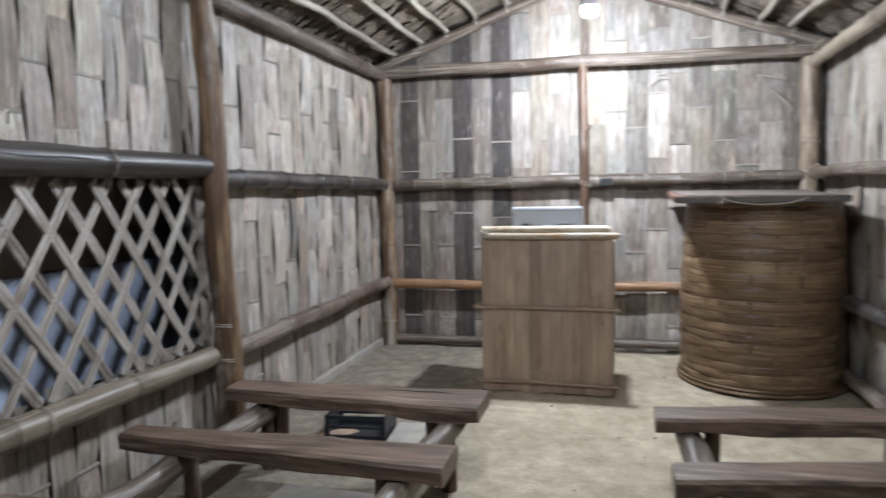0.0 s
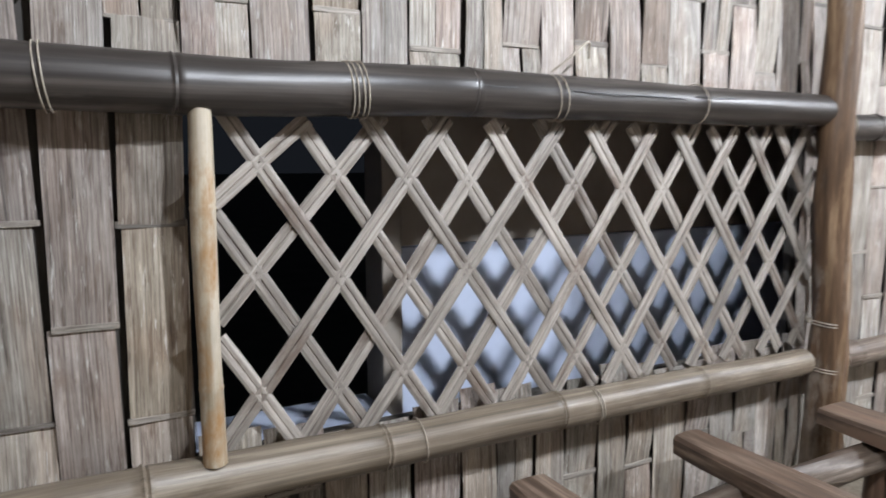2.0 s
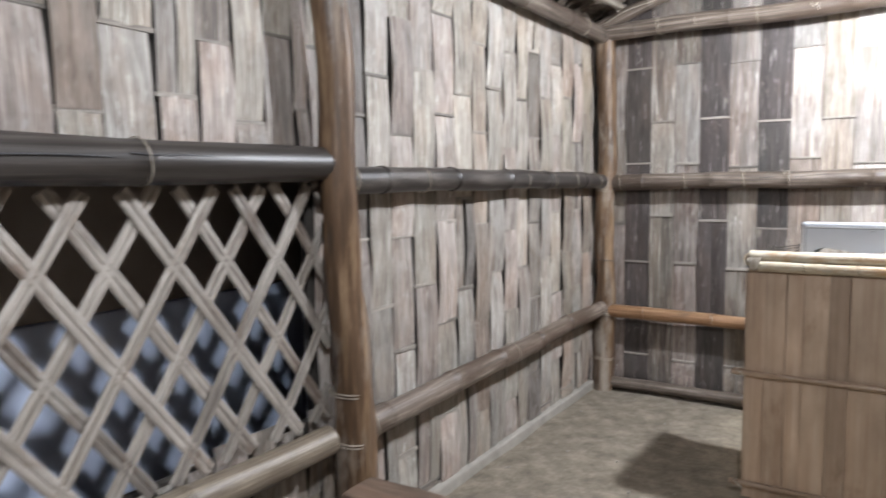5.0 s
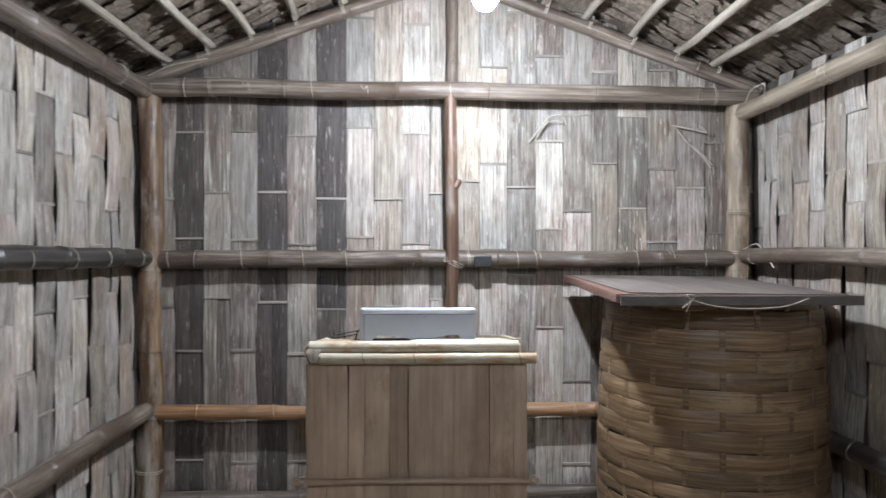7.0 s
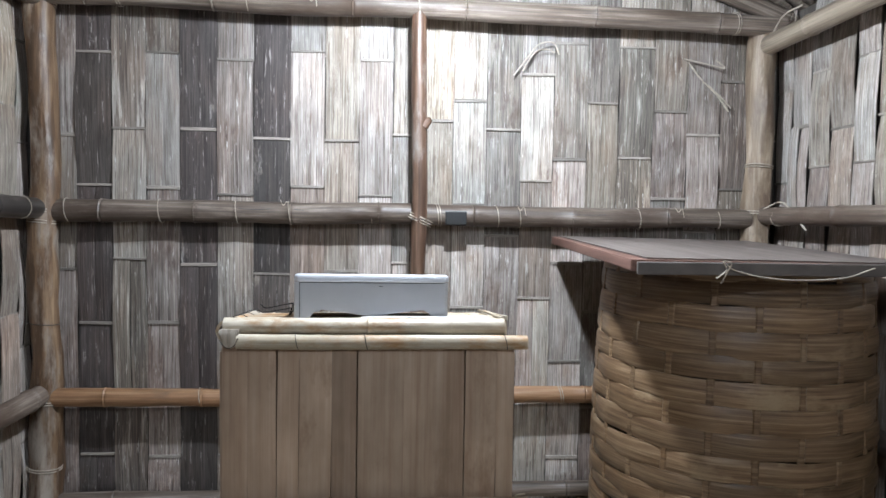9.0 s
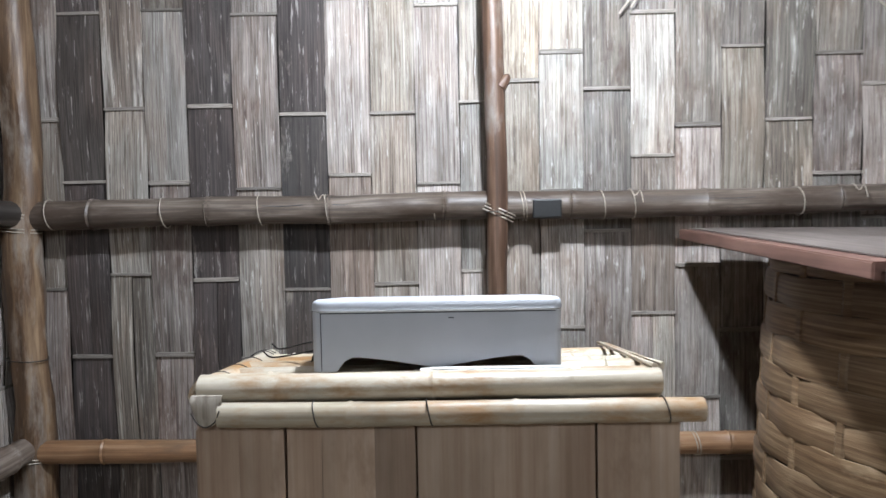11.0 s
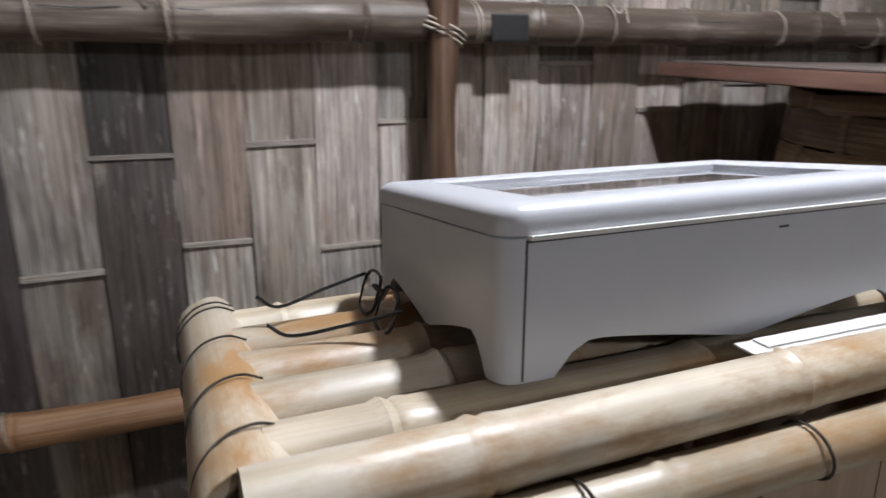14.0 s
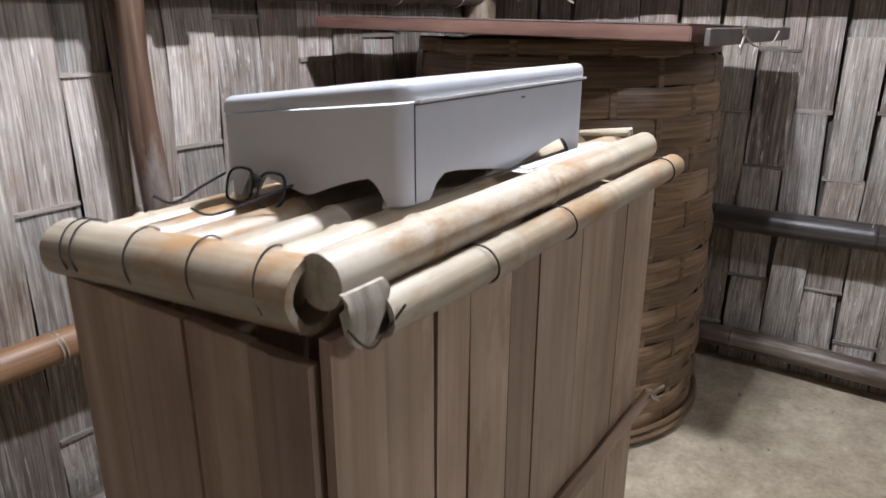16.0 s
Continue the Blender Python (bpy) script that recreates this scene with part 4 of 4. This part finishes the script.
cover = thing("board_lid", (2.72, -0.6, BH), "flat red-brown board lid laid on the basket", "lid")
bm = bmesh.new()
lo, hi = [], []
for x, y, zt in ((2.243, -1.152, 1.250), (3.205, -1.176, 1.240), (3.225, -0.035, 1.262), (2.272, -0.028, 1.276)):
    lo.append(bm.verts.new((x, y, zt - 0.034)))
    hi.append(bm.verts.new((x, y, zt)))
bm.faces.new(lo[::-1])
bm.faces.new(hi)
for k in range(4):
    bm.faces.new((lo[k], lo[(k + 1) % 4], hi[(k + 1) % 4], hi[k]))
bmesh.ops.bevel(bm, geom=bm.edges[:], offset=0.003, segments=2, affect="EDGES")
part("board", bm, lid_edge_mat, cover, "red-brown board")
part("front_batten", box_bm(2.250, 3.205, -1.190, -1.178, 1.208, 1.246, 0.003), batten_mat, cover, "dark grey-brown front batten")
part("top_sheet", box_bm(2.30, 3.18, -1.13, -0.06, 1.262, 1.2655), lid_mat, cover, "dull grey-brown top sheet", Matrix.Translation((2.72, -0.6, 1.26)) @ pose(0, 0, 0, 1.35, 0.6, 0) @ Matrix.Translation((-2.72, 0.6, -1.262)))
part("string", tube_bm([(2.52, -1.196, 1.238), (2.54, -1.20, 1.225), (2.62, -1.20, 1.206), (2.74, -1.20, 1.197), (2.88, -1.20, 1.205), (2.98, -1.196, 1.235)], 0.0025), tie_mat, cover, "sagging pale string", None, True)
part("string", tube_bm([(2.50, -1.20, 1.185), (2.515, -1.20, 1.215), (2.53, -1.20, 1.245), (2.505, -1.20, 1.25), (2.515, -1.20, 1.225), (2.485, -1.20, 1.20)], 0.0025), tie_mat, cover, "knotted pale string", None, True)

# ---- benches on log bearers ----
def bench_seat(p_left, p_right, w_left, w_right, thick, seed):
    """A rough plank seat between its ends' middles, worn and wavy, the grain along x."""
    bm = bmesh.new()
    a, b = Vector(p_left), Vector(p_right)
    n = 16
    rows = []
    for k in range(n + 1):
        f = k / n
        c = a.lerp(b, f)
        w = w_left + (w_right - w_left) * f
        s0 = 0.010 * noise.noise(Vector((seed, f * 5, 0)))
        s1 = 0.010 * noise.noise(Vector((seed, f * 5, 7)))
        dz = 0.006 * noise.noise(Vector((seed, f * 4, 3)))
        y0, y1 = -w / 2 + s0, w / 2 + s1
        th = thick * (1.12 + 0.45 * noise.noise(Vector((seed, f * 4, 9))))
        prof = ((y0 + 0.01, 0.0), (y0 + 0.05, 0.003), (y1 - 0.05, 0.003), (y1 - 0.01, 0.0), (y1, -0.012), (y1 - 0.006, -th + 0.008), (y1 - 0.02, -th), (y0 + 0.02, -th), (y0 + 0.004, -th + 0.008), (y0, -0.012))
        rows.append([bm.verts.new((c.x - a.x, c.y - a.y + y, z + dz + c.z - a.z)) for y, z in prof])
    for p, q in zip(rows, rows[1:]):
        for i in range(10):
            bm.faces.new((p[i], p[(i + 1) % 10], q[(i + 1) % 10], q[i]))
    bm.faces.new(rows[0][::-1])
    bm.faces.new(rows[-1])
    return bm


for i, (a, b, w0, w1, th, text) in enumerate((
        ((0.05, -3.315, 0.40), (1.365, -3.33, 0.40), 0.12, 0.235, 0.062, "dark worn plank bench seat, tapering, on log bearers"),
        ((0.12, -2.66, 0.40), (1.355, -2.675, 0.40), 0.17, 0.29, 0.060, "reddish worn plank bench seat with a split, on log bearers"),
        ((0.07, -3.95, 0.40), (1.30, -4.02, 0.40), 0.13, 0.24, 0.062, "dark rough plank bench seat beside the window wall"),
        ((2.07, -2.70, 0.40), (3.22, -2.53, 0.40), 0.17, 0.20, 0.062, "brown worn plank bench seat before the basket"),
        ((2.10, -3.295, 0.40), (3.22, -3.08, 0.40), 0.155, 0.20, 0.062, "brown worn plank bench seat on a log bearer"))):
    ob = thing("bench", (a[0], a[1], 0), text, "bench", "plank benches")
    seat = part("seat", bench_seat(a, b, w0, w1, th, i * 7.3 + 1), bench_mat, ob, "worn plank seat", Matrix.Translation(a), True)
    for f in (0.13, 0.87):
        c = Vector(a).lerp(Vector(b), f)
        pole("leg", (c.x + 0.085 * (1 if f < 0.5 else -1), c.y + 0.02, -0.05), (c.x + 0.085 * (1 if f < 0.5 else -1), c.y + 0.02, 0.345), 0.032, 0.030, pole_mat, "dark short stake leg", parent=ob, nodes=0, rough=0.006, sides=10)
    if i == 1:
        part("split", tube_bm([(0.85, -2.61, 0.4015), (1.0, -2.618, 0.402), (1.12, -2.61, 0.402), (1.22, -2.625, 0.401)], 0.0022), seam_mat, seat, "dark split along the grain")


def bearer(x, y0, y1, lean, material):
    ob = thing("bench_bearer", (x, (y0 + y1) / 2, 0), "round grey log bearer on short stakes under the benches", "bench support", "bench bearers")
    pole("log", (x + lean, y0, 0.285), (x, y1, 0.285), 0.052, 0.048, material, "", parent=ob, **LOG)
    for y in (y0 + 0.14, (y0 + y1) / 2, y1 - 0.16):
        for s in (0,):
            pole("stake", (x + lean * (y1 - y) / (y1 - y0), y, -0.05), (x + lean * (y1 - y) / (y1 - y0), y, 0.25), 0.040, 0.036, pole_mat, "", parent=ob, nodes=0, rough=0.006, sides=9)


bearer(0.30, -4.6, -2.50, -0.02, grey_culm)
bearer(1.20, -4.6, -2.55, 0.0, grey_culm)
bearer(2.22, -4.4, -2.50, 0.02, grey_culm)
bearer(3.02, -4.4, -2.40, 0.0, grey_culm)

# ---- crate and boards on the floor ----
crate = thing("plastic_crate", (0.56, -2.13, 0.0), "black slotted plastic crate on the floor behind the bench", "crate")
m = pose(0.56, -2.13, 0.0, 0, 0, 6)
hw, hd, hh = 0.165, 0.13, 0.135
for y0, y1 in ((-hd, -hd + 0.012), (hd - 0.012, hd)):
    for z0, z1 in ((0.0, 0.03), (0.065, 0.08), (0.115, hh)):
        part("rim_bar", box_bm(-hw, hw, y0, y1, z0, z1, 0.003), crate_mat, crate, "", m)
    for x in (-hw + 0.012, hw - 0.012):
        part("corner", box_bm(x - 0.013, x + 0.013, y0 - 0.003, y1 + 0.003, 0, hh + 0.002, 0.003), crate_mat, crate, "", m)
for x0 in (-hw, hw - 0.010):
    part("end_panel", box_bm(x0, x0 + 0.010, -hd + 0.014, hd - 0.014, 0.001, hh - 0.001, 0.003), crate_mat, crate, "", m)
part("bottom", box_bm(-hw + 0.012, hw - 0.012, -hd + 0.014, hd - 0.014, 0.004, 0.012), crate_mat, crate, "", m)
solo("floor_slab", box_bm(-0.30, 0.30, -0.10, 0.10, -0.02, 0.028, 0.008), cement_mat, "pale low cement slab set in the floor", "slab", m=pose(0.78, -2.98, 0, 0, 0, -3))
solo("floor_slab", box_bm(-0.09, 0.09, -0.16, 0.16, -0.02, 0.022, 0.008), cement_mat, "pale low cement slab beside the crate", "slab", m=pose(0.83, -2.13, 0, 0, 0, 4))
solo("loose_board", box_bm(-0.26, 0.26, -0.05, 0.05, 0.0, 0.018, 0.004), plank_mat, "short brown board leaning on the floor by the post", "board", m=pose(0.36, -2.33, 0.008, 0, 2, 52))
solo("loose_board", box_bm(-0.55, 0.55, -0.03, 0.03, 0.0, 0.016, 0.004), plank_mat, "narrow pale board lying under the benches", "board", m=pose(0.48, -3.62, 0.008, 0, 0, 78))

# ---- loose straw tied to the walls ----
for pts in (
        [(2.09, 0.045, 2.02), (2.15, 0.03, 2.10), (2.20, 0.02, 2.16), (2.27, 0.03, 2.17), (2.30, 0.04, 2.12)],
        [(2.13, 0.045, 2.04), (2.18, 0.03, 2.12), (2.23, 0.025, 2.14), (2.28, 0.04, 2.13)],
        [(2.92, 0.04, 2.11), (2.98, 0.03, 2.03), (3.06, 0.02, 1.95), (3.12, 0.03, 1.88)],
        [(2.90, 0.04, 2.12), (3.00, 0.03, 2.10), (3.09, 0.02, 2.08), (3.05, 0.03, 2.12)],
        [(3.02, 0.035, 2.00), (3.07, 0.02, 1.95), (3.13, 0.03, 1.90)]):
    solo("straw_tie", tube_bm(pts, 0.004, 5), tie_mat, "loose pale straw tie on the woven wall", "straw", "straw ties", soft=True)
for pts in (
        [(0.02, -0.06, 2.35), (0.16, -0.09, 2.40), (0.34, -0.08, 2.44)],
        [(0.0, -3.85, 1.515), (0.03, -3.80, 1.56), (0.02, -3.74, 1.60), (0.0, -3.72, 1.56)],
        [(3.25, -0.09, 1.42), (3.27, -0.2, 1.45), (3.26, -0.33, 1.38), (3.25, -0.42, 1.33)],
        [(3.26, -0.08, 2.22), (3.24, -0.2, 2.27), (3.25, -0.32, 2.28)]):
    solo("rattan_string", tube_bm(pts, 0.004, 5), tie_mat, "loose pale rattan string hanging from a joint", "string", "rattan strings", soft=True)

for x, z in ((1.06, 1.41), (2.12, 1.405), (2.86, 1.41), (0.55, 2.30), (1.18, 2.29)):
    y = -0.052 if z < 2 else -0.088
    solo("rattan_string", tube_bm([(x - 0.02, y, z + 0.012), (x - 0.005, y - 0.012, z - 0.012), (x + 0.012, y - 0.01, z + 0.004), (x + 0.02, y - 0.018, z - 0.035)], 0.0019, 5), tie_mat, "short knotted rattan end on the grey rail", "string", "rattan strings", soft=True)
part("knot", revolve_bm([(0.020, -0.02), (0.018, 0.0), (0.014, 0.022), (0.004, 0.03)], 10), pole_mat, kp, "cut branch stub", Matrix.Translation((1.682, -0.062, 1.775)) @ pose(0, 0, 0, 0, 35, 0), True)

# ---- grit and crumbs on the floor ----
bm = bmesh.new()
gr = random.Random(17)
for k in range(260):
    r = gr.uniform(0.003, 0.011) * gr.uniform(0.5, 1.0)
    x, y = gr.uniform(0.02, 3.25), gr.uniform(-5.6, -0.1)
    bmesh.ops.create_icosphere(bm, subdivisions=1, radius=r, matrix=Matrix.LocRotScale((x, y, 0.002), Euler((gr.random() * 6, gr.random() * 6, gr.random() * 6)), (1.0, gr.uniform(0.6, 1.3), 0.6)))
solo("floor_grit", bm, cement_mat, "small crumbs of earth and grit on the floor", "grit", kind="stuff")

# ---- woven wall pieces ----
def strip_mesh(material, bow, seed):
    """A flattened bamboo strip of unit width and height: proud in its middle, diving behind the weft at both ends."""
    bm = bmesh.new()
    rows = []
    for j in range(6):
        f = j / 5
        y = -bow * math.sin(math.pi * f) + 0.003
        e0 = 0.012 * noise.noise(Vector((seed, f * 3, 0)))
        e1 = 0.012 * noise.noise(Vector((seed, f * 3, 5)))
        rows.append([bm.verts.new((-0.5 + e0, y, f)), bm.verts.new((0.0, y - 0.0025, f)), bm.verts.new((0.5 + e1, y, f)), bm.verts.new((0.5 + e1, y + 0.004, f)), bm.verts.new((-0.5 + e0, y + 0.004, f))])
    for p, q in zip(rows, rows[1:]):
        for i in (0, 1, 2, 4):
            bm.faces.new((p[i], p[(i + 1) % 5], q[(i + 1) % 5], q[i]))
    return mesh_of("strip", bm, material)


STRIPS = {key: [strip_mesh(mat, bow, i * 3.7 + 0.4) for i, bow in enumerate((0.006, 0.010, 0.015))] for key, mat in
          (("pale", strip_pale), ("grey", strip_grey), ("dark", strip_dark), ("stained", strip_stained), ("ochre", strip_ochre))}
WEFT = mesh_of("weft", box_bm(-0.5, 0.5, -0.5, 0.5, -0.5, 0.5, 0.12), weft_mat)


def piece(name, me, parent, m):
    ob = new(name, me)
    ob.parent = parent
    ob.matrix_local = WORLD[parent.name].inverted() @ m
    return ob


def weave(wall, frame_m, columns, ranges, seed, phase=(0.50, 0.25), period=0.61, loose=0.0, jitter=0.03, split=0.18):
    """columns: (from, to, tone) along the wall; ranges(u): the heights that the wall covers there; frame_m: x along the wall, -y into the room."""
    rg = random.Random(seed)
    for i, (u0, u1, tone) in enumerate(columns):
        u, w = (u0 + u1) / 2, u1 - u0
        off = rg.uniform(-jitter, jitter)
        for lo, hi in ranges(u):
            cuts = [lo]
            z = phase[i % 2] + off - period
            while z < hi - 0.05:
                if z > lo + 0.05:
                    cuts.append(z + rg.uniform(-jitter, jitter) * 0.5)
                z += period
            cuts.append(hi)
            for a, b in zip(cuts, cuts[1:]):
                t = tone
                if rg.random() < 0.12 and tone != "dark":
                    t = rg.choice(("pale", "grey", "ochre", "stained"))
                halves = ((0.0, w),) if rg.random() > split else ((-w * 0.25, w * 0.5), (w * 0.25, w * 0.5))
                for du, ww in halves:
                    me = rg.choice(STRIPS[t])
                    m = frame_m @ pose(u + du, rg.uniform(-0.003, 0.002) - loose * rg.random() * 0.012, a, 0, rg.uniform(-1, 1) * (0.25 + 1.8 * loose), rg.uniform(-1, 1) * 3 * loose) @ Matrix.Diagonal((ww * (0.985 - 0.07 * loose), 1.0, (b - a) * 1.004, 1))
                    piece("strip", me, wall, m)
                if b < hi - 0.01:
                    piece("weft", WEFT, wall, frame_m @ pose(u, -0.001, b, 0, rg.uniform(-0.8, 0.8), 0) @ Matrix.Diagonal((w * rg.uniform(0.94, 1.05), 0.013, rg.uniform(0.009, 0.018), 1)))


cols = []
edges = (-0.05, 0.119, 0.274, 0.424, 0.571, 0.737, 0.90, 1.065, 1.222, 1.38, 1.535, 1.66, 1.815, 1.97, 2.135, 2.29, 2.45, 2.60, 2.77, 2.94, 3.10, 3.24, 3.38)
tones = ("grey", "dark", "stained", "grey", "dark", "grey", "stained", "pale", "ochre", "pale", "pale", "ochre", "pale", "grey", "pale", "pale", "grey", "pale", "grey", "pale", "stained", "grey")
for a, b, tone in zip(edges, edges[1:], tones):
    cols.append((a, b, tone))
cols[6] = (0.90, 1.065, "dark")
weave(wall_back, Matrix.Translation((0, W_BACK, 0)), cols[:11], lambda u: [(-0.02, roof_z(min(max(u, 0), 3.3)) + 0.10)], 21)
weave(wall_back, Matrix.Translation((0, W_BACK, 0)), cols[11:], lambda u: [(-0.02, roof_z(min(max(u, 0), 3.3)) + 0.10)], 22, phase=(0.25, 0.47), period=0.50, jitter=0.09)

rg = random.Random(33)


def run_of(u0, u1, lo, hi, weights):
    out, u = [], u0
    while u < u1:
        w = rg.uniform(lo, hi)
        out.append((u, min(u + w, u1), rg.choices(("pale", "grey", "dark", "stained", "ochre"), weights)[0]))
        u += w
    return out


# window wall: u runs from the gable towards the entrance
left_m = Matrix.Translation((W_LEFT, W_FRONT, 0)) @ pose(0, 0, 0, 0, 0, 90)


def left_ranges(u):
    y = W_FRONT + u
    if WIN_Y0 < y < WIN_Y1:
        return [(-0.02, 0.60 + 0.03 * math.sin(y * 37)), (WIN_Z1 - 0.03, 2.33)]
    return [(-0.02, 2.33 + 0.02 * math.sin(y * 29))]


weave(wall_left, left_m, run_of(0.0, 1.6, 0.12, 0.16, (8, 0, 0, 0, 4)) + run_of(1.6, 3.78, 0.12, 0.16, (9, 1, 0, 0, 2)) + run_of(3.78, 6.45, 0.13, 0.17, (9, 2, 0, 0, 3)), left_ranges, 5, loose=0.8, phase=(0.28, 0.50), period=0.44, jitter=0.05)
right_m = Matrix.Translation((W_RIGHT, 0.05, 0)) @ pose(0, 0, 0, 0, 0, -90)
weave(wall_right, right_m, run_of(0.0, 6.4, 0.115, 0.155, (9, 0, 0, 0, 2)), lambda u: [(-0.02, 2.30 + 0.04 * math.sin(u * 23))], 8, loose=0.8, phase=(0.33, 0.54), split=0.08, period=0.42, jitter=0.05)
front_m = Matrix.Translation((3.38, W_FRONT, 0)) @ pose(0, 0, 0, 0, 0, 180)
weave(wall_front, front_m, run_of(0.0, 3.43, 0.15, 0.17, (5, 3, 1, 1, 2)), lambda u: [(-0.02, roof_z(min(max(3.38 - u, 0), 3.3)) + 0.10)], 12)
